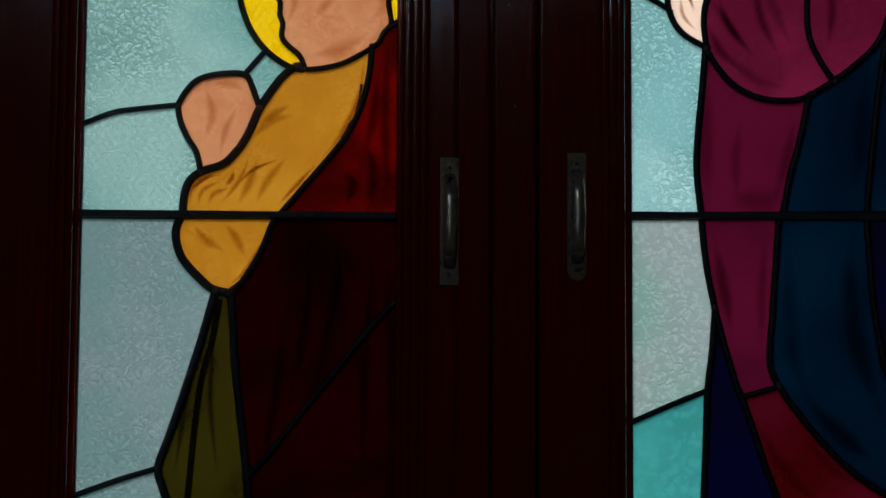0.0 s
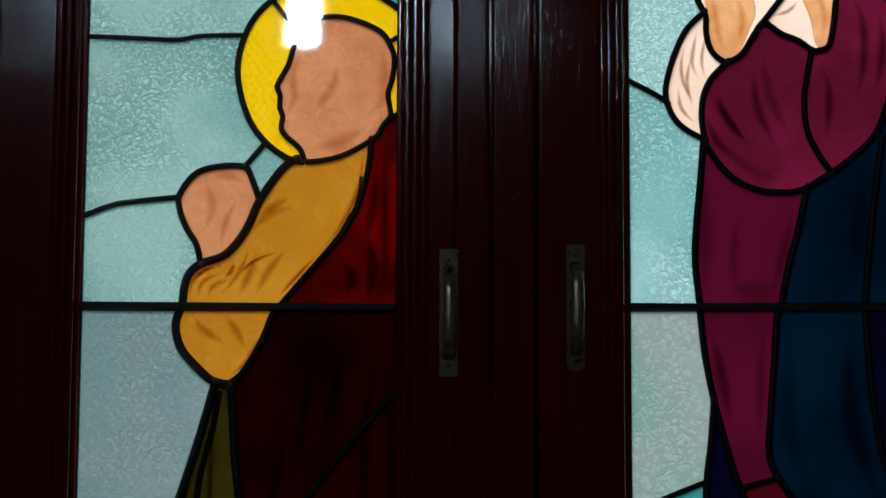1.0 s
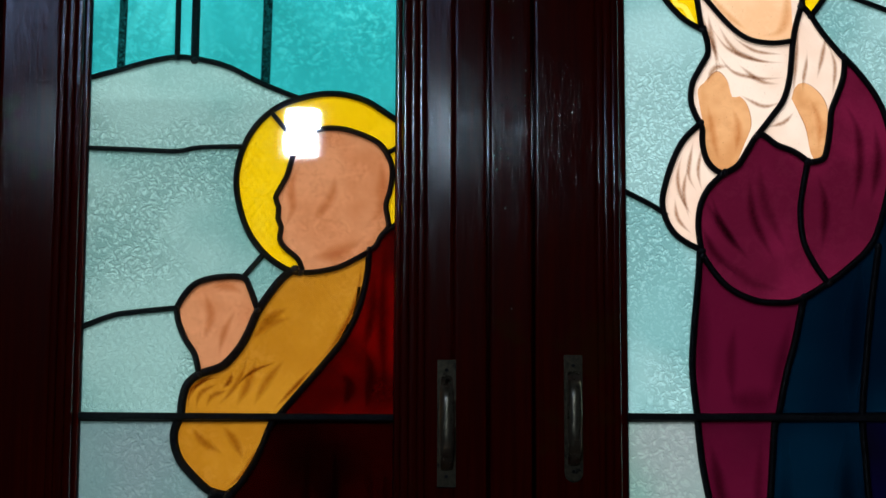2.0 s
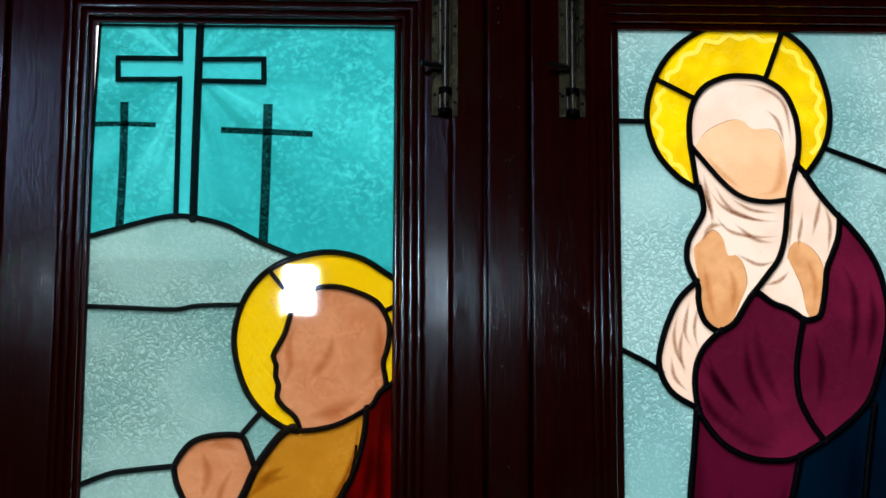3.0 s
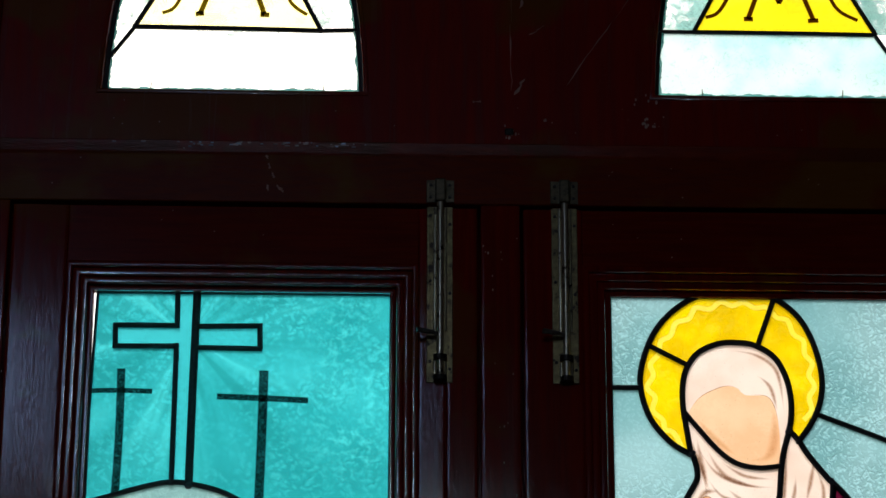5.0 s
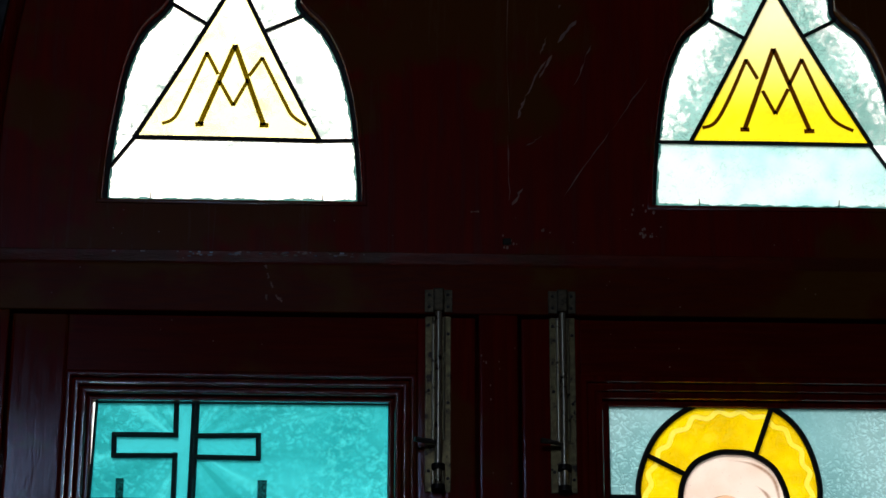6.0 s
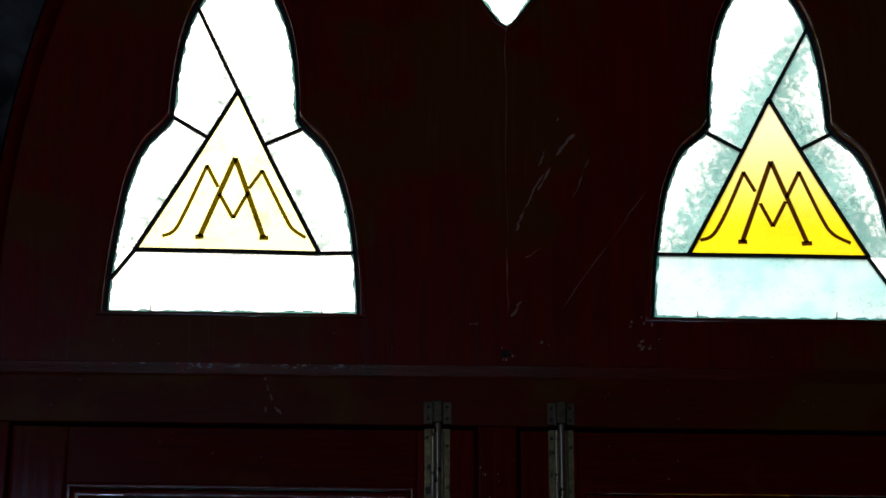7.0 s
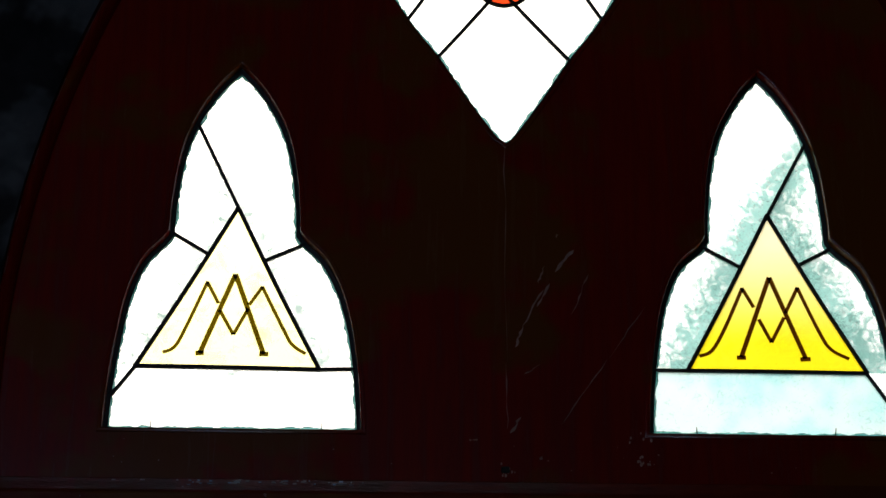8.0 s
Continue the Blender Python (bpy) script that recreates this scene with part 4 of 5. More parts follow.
# left door: glass
glass(LEFT, (-423, 1967), TURQ, "turquoise rippled cathedral glass", "glass_piece")
glass(LEFT, (-344, 1922), PALE_TURQ, "light turquoise cross glass", "glass_piece")
glass(LEFT, (-284, 1740), PALE_TURQ, "light turquoise cross glass", "glass_piece")
glass(LEFT, (-216, 1922), PALE_TURQ, "light turquoise cross glass", "glass_piece")
glass(LEFT, (-288, 1968), PALE_TURQ, "light turquoise cross glass", "glass_piece")
glass(LEFT, (-338, 1739), TURQ, "turquoise rippled cathedral glass", "glass_piece")
glass(LEFT, (-61, 1831), TURQ, "turquoise rippled cathedral glass", "glass_piece")
glass(LEFT, (-351, 1617), PALE, "pale grey-green hammered glass", "glass_piece")
glass(LEFT, (-345, 1438), PALE, "pale grey-green hammered glass", "glass_piece")
glass(LEFT, (-364, 1227), PALE, "pale grey-green hammered glass", "glass_piece")
glass(LEFT, (-367, 973), PALE_BLUE, "pale blue-grey hammered glass", "glass_piece")
glass(LEFT, (-394, 731), PALE_BLUE, "pale blue-grey hammered glass", "glass_piece")
glass(LEFT, (-170, 1353), PALE, "small pale grey-green glass", "glass_piece")
glass(LEFT, (-181, 1481), YELLOW, "bright yellow glass", "glass_piece")
glass(LEFT, (-67, 1611), YELLOW, "bright yellow glass", "glass_piece")
glass(LEFT, (22, 1483), YELLOW, "bright yellow glass", "glass_piece")
glass(LEFT, (-57, 1482), FLESH, "warm pinkish-tan glass", "glass_piece")
glass(LEFT, (-235, 1303), FLESH, "warm pinkish-tan glass", "glass_piece")
glass(LEFT, (-112, 1287), OCHRE, "ochre glass with brown painted folds", "glass_piece")
glass(LEFT, (-232, 1104), OCHRE, "ochre glass with brown painted folds", "glass_piece")
glass(LEFT, (-12, 1197), RED, "deep red glass", "glass_piece")
glass(LEFT, (-109, 1072), DARK_RED, "very dark red glass", "glass_piece")
glass(LEFT, (-58, 813), DARK_RED, "very dark red glass", "glass_piece")
glass(LEFT, (-240, 892), OLIVE, "dark olive-green glass", "glass_piece")

# right door: leads
lead(RIGHT, 9, (479, 1742), (449, 1761), (420, 1796), (406, 1837), (405, 1873), (418, 1918), (440, 1955), (475, 1986), (514, 2003), (549, 2008), (605, 1998), (644, 1971), (668, 1930), (681, 1876), (678, 1831), (663, 1795), (641, 1764))  # halo
lead(RIGHT, 8, (416, 1917), (479, 1884))
lead(RIGHT, 8, (613, 1994), (585, 1917))
lead(RIGHT, 8, (348, 1848), (408, 1848))
lead(RIGHT, 8, (670, 1809), (763, 1773), (874, 1730))
lead(RIGHT, 9, (478, 1743), (473, 1780), (468, 1820), (469, 1856), (477, 1883), (495, 1906), (525, 1920), (551, 1922), (581, 1918), (611, 1898), (627, 1866), (633, 1830), (631, 1795), (626, 1779))  # veil
lead(RIGHT, 9, (630, 1780), (641, 1768), (657, 1742), (685, 1706), (690, 1701))
lead(RIGHT, 9, (629, 1784), (619, 1750), (614, 1723), (608, 1670), (598, 1635), (580, 1609), (557, 1579))
lead(RIGHT, 8, (468, 1812), (492, 1782), (512, 1758), (533, 1738), (554, 1727), (584, 1723), (616, 1727))
edge(RIGHT, (474, 1806), (493, 1833), (519, 1847), (538, 1852), (553, 1848), (563, 1838), (596, 1836), (608, 1817), (613, 1786), (614, 1723))
lead(RIGHT, 9, (481, 1744), (487, 1709), (474, 1682), (463, 1660), (460, 1634), (466, 1612), (476, 1592), (476, 1573), (478, 1556), (484, 1539), (496, 1526), (509, 1521))
lead(RIGHT, 9, (475, 1599), (449, 1573), (431, 1538), (418, 1495), (416, 1470), (424, 1444), (441, 1423), (474, 1404))  # sleeve
lead(RIGHT, 9, (509, 1524), (485, 1500), (472, 1474), (468, 1445), (470, 1419), (474, 1397))
lead(RIGHT, 9, (504, 1520), (528, 1534), (545, 1561), (558, 1581), (567, 1581), (587, 1566), (612, 1556), (635, 1539))
lead(RIGHT, 9, (630, 1539), (654, 1545), (661, 1562), (666, 1592), (669, 1619), (679, 1645), (688, 1671), (691, 1700))
edge(RIGHT, (495, 1524), (483, 1554), (479, 1591), (473, 1625), (471, 1650), (480, 1660), (499, 1678), (514, 1665), (522, 1639), (533, 1640), (544, 1626), (549, 1596), (538, 1565), (524, 1531))
edge(RIGHT, (610, 1637), (616, 1655), (629, 1662), (649, 1649), (662, 1627), (665, 1592), (660, 1558), (649, 1540), (637, 1553), (630, 1592), (619, 1618), (610, 1637))
lead(RIGHT, 9, (689, 1703), (710, 1680), (734, 1646), (749, 1611), (758, 1559), (752, 1507), (736, 1447), (720, 1413), (690, 1383), (657, 1358), (613, 1332), (580, 1328), (547, 1332), (514, 1348), (490, 1373), (471, 1404))  # cloak
lead(RIGHT, 9, (632, 1542), (623, 1497), (619, 1463), (623, 1420), (640, 1383), (659, 1356))
lead(RIGHT, 8, (351, 1498), (401, 1472), (422, 1457))
lead(RIGHT, 10, (470, 1402), (465, 1343), (459, 1284), (456, 1226), (462, 1160), (463, 1143), (469, 1085), (481, 1021))
lead(RIGHT, 10, (481, 1024), (476, 962), (469, 905), (466, 832), (462, 743), (459, 663))
lead(RIGHT, 10, (480, 1024), (494, 970), (510, 914), (518, 896), (534, 849), (550, 800), (570, 744), (597, 664))
lead(RIGHT, 10, (619, 1328), (606, 1269), (592, 1219), (580, 1162), (574, 1148), (569, 1086), (563, 1012), (559, 946), (572, 910))
lead(RIGHT, 8, (515, 895), (574, 912))
lead(RIGHT, 10, (571, 913), (592, 882), (632, 833), (672, 793), (726, 756), (833, 701))
lead(RIGHT, 10, (733, 1413), (720, 1328), (710, 1245), (702, 1163), (705, 1095), (708, 1046), (717, 980), (735, 915), (834, 770))
lead(RIGHT, 8, (347, 853), (412, 882), (471, 906))
lead(RIGHT, 9, (759, 1559), (815, 1559), (865, 1560))
lead(RIGHT, 12, (344, 1156), (513, 1158), (727, 1161), (843, 1163))  # cross bar lead

# right door: painted lines
band(RIGHT, 8, STAIN, "light yellow wavy band", (467, 1748), (453, 1777), (440, 1782), (437, 1797), (422, 1812), (426, 1833), (414, 1848), (424, 1868), (420, 1886), (433, 1902), (437, 1923), (452, 1932), (461, 1953), (481, 1960), (492, 1978), (514, 1976), (531, 1988), (549, 1982), (566, 1988), (583, 1979), (602, 1980), (616, 1964), (633, 1959), (641, 1937), (656, 1926), (657, 1905), (668, 1890), (662, 1871), (670, 1853), (661, 1835), (664, 1815), (651, 1799))
stroke(RIGHT, 10, WASH_FOLD, (473, 1782), (486, 1740), (498, 1704), (499, 1669))
stroke(RIGHT, 10, WASH_FOLD, (500, 1709), (523, 1678), (565, 1668), (606, 1670))
stroke(RIGHT, 10, WASH_FOLD, (491, 1749), (516, 1714), (558, 1696), (607, 1692))
stroke(RIGHT, 10, WASH_FOLD, (531, 1643), (568, 1625), (598, 1634))
stroke(RIGHT, 10, WASH_FOLD, (623, 1750), (618, 1697), (612, 1636))
stroke(RIGHT, 10, WASH_FOLD, (635, 1715), (627, 1644))
stroke(RIGHT, 10, WASH_FOLD, (665, 1724), (676, 1689), (671, 1640))
stroke(RIGHT, 10, WASH_FOLD, (653, 1750), (669, 1722), (684, 1706))
stroke(RIGHT, 10, WASH_FOLD, (538, 1909), (581, 1902), (613, 1875), (622, 1808))
stroke(RIGHT, 10, WASH_FOLD, (582, 1870), (602, 1850), (612, 1810))
stroke(RIGHT, 10, WASH_FOLD, (448, 1556), (439, 1521), (443, 1487), (462, 1453))
stroke(RIGHT, 10, WASH_FOLD, (463, 1573), (455, 1521), (468, 1492))
stroke(RIGHT, 10, WASH_FOLD, (479, 1552), (486, 1535), (504, 1528))
stroke(RIGHT, 10, WASH_FOLD, (571, 1592), (597, 1600), (614, 1618))
stroke(RIGHT, 10, WASH_FOLD, (434, 1487), (438, 1453), (460, 1428))
stroke(RIGHT, 2, WASH_BROWN, (474, 1805), (493, 1832), (519, 1847), (538, 1852), (553, 1848), (563, 1838))
stroke(RIGHT, 2, WASH_BROWN, (563, 1838), (596, 1836), (608, 1817), (613, 1786))
stroke(RIGHT, 2, WASH_BROWN, (615, 1651), (629, 1662), (649, 1649), (662, 1627), (665, 1592))
stroke(RIGHT, 2, WASH_BROWN, (471, 1647), (480, 1660), (499, 1678), (514, 1665), (522, 1639))
stroke(RIGHT, 2, WASH_BROWN, (522, 1639), (533, 1640), (544, 1626), (549, 1596), (538, 1565))
stroke(RIGHT, 2, WASH_BROWN, (610, 1637), (619, 1618), (630, 1592), (636, 1558))
stroke(RIGHT, 22, WASH_PLUM, (476, 1487), (494, 1453), (524, 1411), (548, 1386))
stroke(RIGHT, 22, WASH_PLUM, (471, 1445), (491, 1402), (523, 1369))
stroke(RIGHT, 22, WASH_PLUM, (544, 1522), (550, 1454), (582, 1386))
stroke(RIGHT, 22, WASH_PLUM, (645, 1523), (656, 1472), (649, 1404))
stroke(RIGHT, 22, WASH_PLUM, (683, 1636), (706, 1593), (708, 1524), (692, 1455))
stroke(RIGHT, 22, WASH_PLUM, (732, 1602), (736, 1541), (722, 1472))
stroke(RIGHT, 40, WASH_SOFT, (474, 1366), (470, 1270), (474, 1172))
stroke(RIGHT, 60, WASH_SOFT, (500, 1190), (540, 1180), (584, 1196))
stroke(RIGHT, 30, WASH_SOFT, (600, 1310), (586, 1240), (566, 1172))
stroke(RIGHT, 26, WASH_SOFT, (520, 1300), (512, 1240), (516, 1176))
stroke(RIGHT, 30, WASH_PLUM, (478, 1130), (492, 1060), (506, 980))
stroke(RIGHT, 24, WASH_SOFT, (556, 1144), (548, 1050), (548, 950))
stroke(RIGHT, 30, WASH_SOFT, (530, 870), (580, 790), (640, 735))
stroke(RIGHT, 24, WASH_SOFT, (600, 850), (640, 800), (700, 760))
stroke(RIGHT, 16, WASH_PLUM, (486, 1494), (500, 1450), (522, 1416), (540, 1400))
stroke(RIGHT, 26, WASH_SOFT, (560, 1546), (566, 1480), (600, 1400))
stroke(RIGHT, 26, WASH_SOFT, (500, 1400), (540, 1360), (590, 1346))
stroke(RIGHT, 44, WASH_SOFT, (590, 1127), (587, 1028), (594, 947), (632, 866))
stroke(RIGHT, 50, WASH_DARK, (682, 1145), (676, 1046), (690, 947), (730, 850))
stroke(RIGHT, 40, WASH_DARK, (600, 900), (650, 850), (710, 800))
stroke(RIGHT, 36, WASH_SOFT, (706, 1387), (694, 1278), (686, 1170))
stroke(RIGHT, 13, WASH_FOLD, (487, 1771), (493, 1731), (504, 1684))
stroke(RIGHT, 12, WASH_FOLD, (501, 1753), (529, 1709), (586, 1689))
stroke(RIGHT, 9, WASH_FOLD, (522, 1732), (557, 1710), (601, 1705))
stroke(RIGHT, 12, WASH_FOLD, (530, 1690), (563, 1664), (595, 1659))
stroke(RIGHT, 9, WASH_FOLD, (625, 1772), (619, 1737), (613, 1700))
stroke(RIGHT, 11, WASH_FOLD, (665, 1742), (657, 1702), (648, 1665))
stroke(RIGHT, 14, WASH_FOLD, (483, 1656), (497, 1683), (521, 1685))
stroke(RIGHT, 10, WASH_FOLD, (454, 1534), (447, 1491), (456, 1449))
stroke(RIGHT, 9, WASH_FOLD, (477, 1569), (469, 1526), (475, 1492))
stroke(RIGHT, 24, WASH_SKIN, (604, 1822), (606, 1772), (594, 1740), (560, 1732))
stroke(RIGHT, 16, WASH_SKIN, (486, 1802), (514, 1768), (548, 1740))
stroke(RIGHT, 18, WASH_SKIN, (500, 1538), (492, 1580), (484, 1630))
stroke(RIGHT, 18, WASH_SKIN, (524, 1548), (530, 1590), (520, 1624))
stroke(RIGHT, 16, WASH_SKIN, (648, 1556), (650, 1600), (636, 1640))

# right door: glass
glass(RIGHT, (430, 1800), YELLOW_R, "bright yellow glass with wavy painted border", "glass_piece")
glass(RIGHT, (415, 1880), YELLOW_R, "bright yellow glass with wavy painted border", "glass_piece")
glass(RIGHT, (498, 1967), YELLOW_R, "bright yellow glass with wavy painted border", "glass_piece")
glass(RIGHT, (658, 1904), YELLOW_R, "bright yellow glass with wavy painted border", "glass_piece")
glass(RIGHT, (619, 1764), VEIL, "creamy white glass", "glass_piece")
glass(RIGHT, (481, 1565), VEIL, "creamy white glass", "glass_piece")
glass(RIGHT, (384, 1936), PALE_AQUA, "pale aqua hammered glass", "glass_piece")
glass(RIGHT, (387, 1659), PALE_AQUA, "pale aqua hammered glass", "glass_piece")
glass(RIGHT, (727, 1886), PALE_AQUA, "pale aqua hammered glass", "glass_piece")
glass(RIGHT, (737, 1725), PALE_AQUA, "pale aqua hammered glass", "glass_piece")
glass(RIGHT, (406, 1284), PALE_AQUA, "pale aqua hammered glass", "glass_piece")
glass(RIGHT, (413, 1019), PALE_LILAC, "pale lilac-grey hammered glass", "glass_piece")
glass(RIGHT, (412, 799), TURQ_SOFT, "soft turquoise cathedral glass", "glass_piece")
glass(RIGHT, (434, 1855), YELLOW_R, "bright yellow glass with wavy painted border", "glass_piece")
glass(RIGHT, (530, 1951), YELLOW_R, "bright yellow glass with wavy painted border", "glass_piece")
glass(RIGHT, (653, 1876), YELLOW_R, "bright yellow glass with wavy painted border", "glass_piece")
glass(RIGHT, (529, 1883), VEIL, "creamy white glass", "glass_piece")
glass(RIGHT, (552, 1785), FLESH_R, "plain light tan glass", "glass_piece")
glass(RIGHT, (540, 1679), VEIL, "creamy white glass with soft brown folds", "glass_piece")
glass(RIGHT, (651, 1688), VEIL, "creamy white glass with soft brown folds", "glass_piece")
glass(RIGHT, (596, 1583), VEIL, "creamy white glass", "glass_piece")
glass(RIGHT, (508, 1600), FLESH_D, "plain tan glass", "glass_piece")
glass(RIGHT, (646, 1601), FLESH_D, "plain tan glass", "glass_piece")
glass(RIGHT, (438, 1487), VEIL, "creamy white glass with soft brown folds", "glass_piece")
glass(RIGHT, (484, 1535), VEIL, "creamy white glass", "glass_piece")
glass(RIGHT, (558, 1445), PLUM, "plum purple glass", "glass_piece")
glass(RIGHT, (694, 1489), PLUM, "plum purple glass", "glass_piece")
glass(RIGHT, (522, 1226), PLUM_D, "dark plum purple glass", "glass_piece")
glass(RIGHT, (520, 1061), PLUM_D, "dark plum purple glass", "glass_piece")
glass(RIGHT, (607, 800), WINE, "dark wine-red glass", "glass_piece")
glass(RIGHT, (645, 1228), BLUE, "deep petrol-blue glass", "glass_piece")
glass(RIGHT, (634, 1021), BLUE, "deep petrol-blue glass", "glass_piece")
glass(RIGHT, (501, 816), NAVY, "very dark navy glass", "glass_piece")
glass(RIGHT, (733, 1270), BLUE, "deep petrol-blue glass", "glass_piece")
glass(RIGHT, (728, 1013), NAVY, "very dark navy glass", "glass_piece")

# transom lancet, first
lead(LANCET_1, 6, (-231, 2733), (-305, 2895))
lead(LANCET_1, 6, (-350, 2693), (-278, 2647))
lead(LANCET_1, 6, (-178, 2639), (-108, 2673))
lead(LANCET_1, 6, (-388, 2442), (-434, 2376))
lead(LANCET_1, 6, (-94, 2440), (-22, 2442))
lead(LANCET_1, 7, (-232, 2735), (-310, 2585), (-389, 2441))
lead(LANCET_1, 7, (-391, 2443), (-238, 2442), (-90, 2440))
lead(LANCET_1, 7, (-232, 2735), (-163, 2586), (-91, 2439))
stroke(LANCET_1, 8, GOLD, (-345, 2467), (-326, 2477), (-309, 2513), (-277, 2596))
stroke(LANCET_1, 8, GOLD, (-278, 2596), (-258, 2556))
stroke(LANCET_1, 8, GOLD, (-256, 2545), (-232, 2500))
stroke(LANCET_1, 8, GOLD, (-232, 2500), (-209, 2548))
stroke(LANCET_1, 8, GOLD, (-208, 2554), (-187, 2588))
stroke(LANCET_1, 8, GOLD, (-188, 2588), (-150, 2508), (-136, 2483), (-114, 2467))
stroke(LANCET_1, 11, GOLD, (-285, 2466), (-232, 2610))
stroke(LANCET_1, 11, GOLD, (-232, 2610), (-182, 2466))
stroke(LANCET_1, 11, GOLD, (-292, 2466), (-278, 2467))
stroke(LANCET_1, 11, GOLD, (-189, 2466), (-174, 2466))
glass(LANCET_1, (-317, 2753), CLEAR, "clear seedy glass", "glass_piece")
glass(LANCET_1, (-189, 2832), CLEAR, "clear seedy glass", "glass_piece")
glass(LANCET_1, (-364, 2593), CLEAR, "clear seedy glass", "glass_piece")
glass(LANCET_1, (-87, 2535), CLEAR, "clear seedy glass", "glass_piece")
glass(LANCET_1, (-236, 2381), CLEAR, "clear seedy glass", "glass_piece")
glass(LANCET_1, (-229, 2648), CLEAR_GOLD, "pale yellow glass with gold monogram", "glass_piece")

# transom lancet, second
lead(LANCET_2, 6, (647, 2732), (727, 2888))
lead(LANCET_2, 6, (527, 2677), (592, 2638))
lead(LANCET_2, 6, (697, 2642), (766, 2681))
lead(LANCET_2, 6, (431, 2446), (505, 2446))
lead(LANCET_2, 6, (791, 2448), (852, 2350))
lead(LANCET_2, 7, (647, 2734), (575, 2587), (502, 2444))
lead(LANCET_2, 7, (501, 2446), (649, 2446), (797, 2445))
lead(LANCET_2, 7, (646, 2734), (719, 2588), (795, 2445))
stroke(LANCET_2, 8, GOLD_D, (523, 2472), (544, 2482), (567, 2523), (599, 2597))
stroke(LANCET_2, 8, GOLD_D, (598, 2597), (616, 2561))
stroke(LANCET_2, 8, GOLD_D, (623, 2540), (642, 2498))
stroke(LANCET_2, 8, GOLD_D, (642, 2498), (665, 2544))
stroke(LANCET_2, 8, GOLD_D, (667, 2551), (690, 2599))
stroke(LANCET_2, 8, GOLD_D, (689, 2599), (722, 2515), (739, 2486), (767, 2470))
stroke(LANCET_2, 10, GOLD_D, (591, 2470), (644, 2617))
stroke(LANCET_2, 10, GOLD_D, (644, 2617), (696, 2470))
stroke(LANCET_2, 10, GOLD_D, (584, 2470), (599, 2470))
stroke(LANCET_2, 10, GOLD_D, (687, 2468), (704, 2469))
glass(LANCET_2, (588, 2824), CLEAR_DUSTY, "clear glass with grimy patches", "glass_piece")
glass(LANCET_2, (722, 2761), CLEAR_DUSTY, "clear glass with grimy patches", "glass_piece")
glass(LANCET_2, (499, 2544), CLEAR_DUSTY, "clear glass with grimy patches", "glass_piece")
glass(LANCET_2, (794, 2549), CLEAR_DUSTY, "clear glass with grimy patches", "glass_piece")
glass(LANCET_2, (618, 2384), MINT, "pale mint glass", "glass_piece")
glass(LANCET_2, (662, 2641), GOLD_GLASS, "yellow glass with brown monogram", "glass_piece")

# transom diamond
lead(DIAMOND, 6, (94, 3027), (143, 3089), (190, 3151))
lead(DIAMOND, 6, (222, 3152), (275, 3087), (331, 3020))
lead(DIAMOND, 6, (341, 3181), (384, 3108))
lead(DIAMOND, 6, (89, 3175), (40, 3098))
glass(DIAMOND, (213, 3020), CLEAR, "clear seedy glass", "glass_piece")
glass(DIAMOND, (104, 3112), CLEAR, "clear seedy glass", "glass_piece")
glass(DIAMOND, (300, 3116), CLEAR, "clear seedy glass", "glass_piece")

pane_home = build_panel(LEFT)
bm = bmesh.new()
box(bm, -0.4300, 0.0220, -0.0140, -0.0120, 0.681, 1.991)
for f in bm.faces:
    f.material_index = 1 if f.calc_center_median().y > -0.0121 else 0
part("cover_pane", bm, [COVER, BACK], pane_home, "thin clear protective pane over the leads")
build_panel(RIGHT)
lancet_1_home = build_panel(LANCET_1, joints=False)
lancet_2_home = build_panel(LANCET_2, joints=False)
diamond_home = build_panel(DIAMOND, joints=False)

# ---- iron bars across the two door panels, tied to the leads ----


def saddle_bar(x0, x1, z):
    ob = thing("saddle_bar", ((x0 + x1) / 2, 0, z), "thin dark iron bar across the leaded glass", "bar", "saddle bars")
    bm = bmesh.new()
    box(bm, x0, x1, -0.0095, -0.0040, z - 0.0050, z + 0.0050, 0.0016, 2)
    part("bar", bm, LEADING, ob)


saddle_bar(-0.431, 0.0225, 1.1530)
saddle_bar(0.3610, 0.8120, 1.1570)


# ---- uneven putty along the edges of the clear panes, tinted for their glow ----
def putty(P, top, seed):
    pts = [Vector((p[0], p[1])) for p in P["outline"]]
    if sum(p.x * q.y - q.x * p.y for p, q in zip(pts, pts[1:] + pts[:1])) < 0:
        pts.reverse()
    fine = []
    for p, q in zip(pts, pts[1:] + pts[:1]):
        n = max(1, int((q - p).length / 0.0025))
        fine += [p.lerp(q, i / n) for i in range(n)]
    bm = bmesh.new()
    rings = []
    for i, p in enumerate(fine):
        d = (fine[(i + 3) % len(fine)] - fine[i - 3]).normalized()
        inward = Vector((-d.y, d.x))
        v = Vector((p.x * 60, seed, p.y * 60))
        wide = 0.0118 + 0.0030 * noise.noise(v) + 0.0018 * noise.noise(v * 4.0)
        p, q = p + inward * 0.0085, p + inward * max(wide, 0.0092)
        rings.append([bm.verts.new((k.x, y, k.y)) for k, y in ((p, -0.0010), (p.lerp(q, 0.6), -0.0022), (q, -0.0006))])
    for c, d in zip(rings, rings[1:] + rings[:1]):
        bm.faces.new((c[0], d[0], d[1], c[1])), bm.faces.new((c[1], d[1], d[2], c[2]))
    part("putty", bm, PUTTY_GLOW, top, "crumbling thin line of putty with a painted teal glow")


for P, top in ((LANCET_1, lancet_1_home), (LANCET_2, lancet_2_home), (DIAMOND, diamond_home)):
    putty(P, top, P["outline"][0].x * 7)

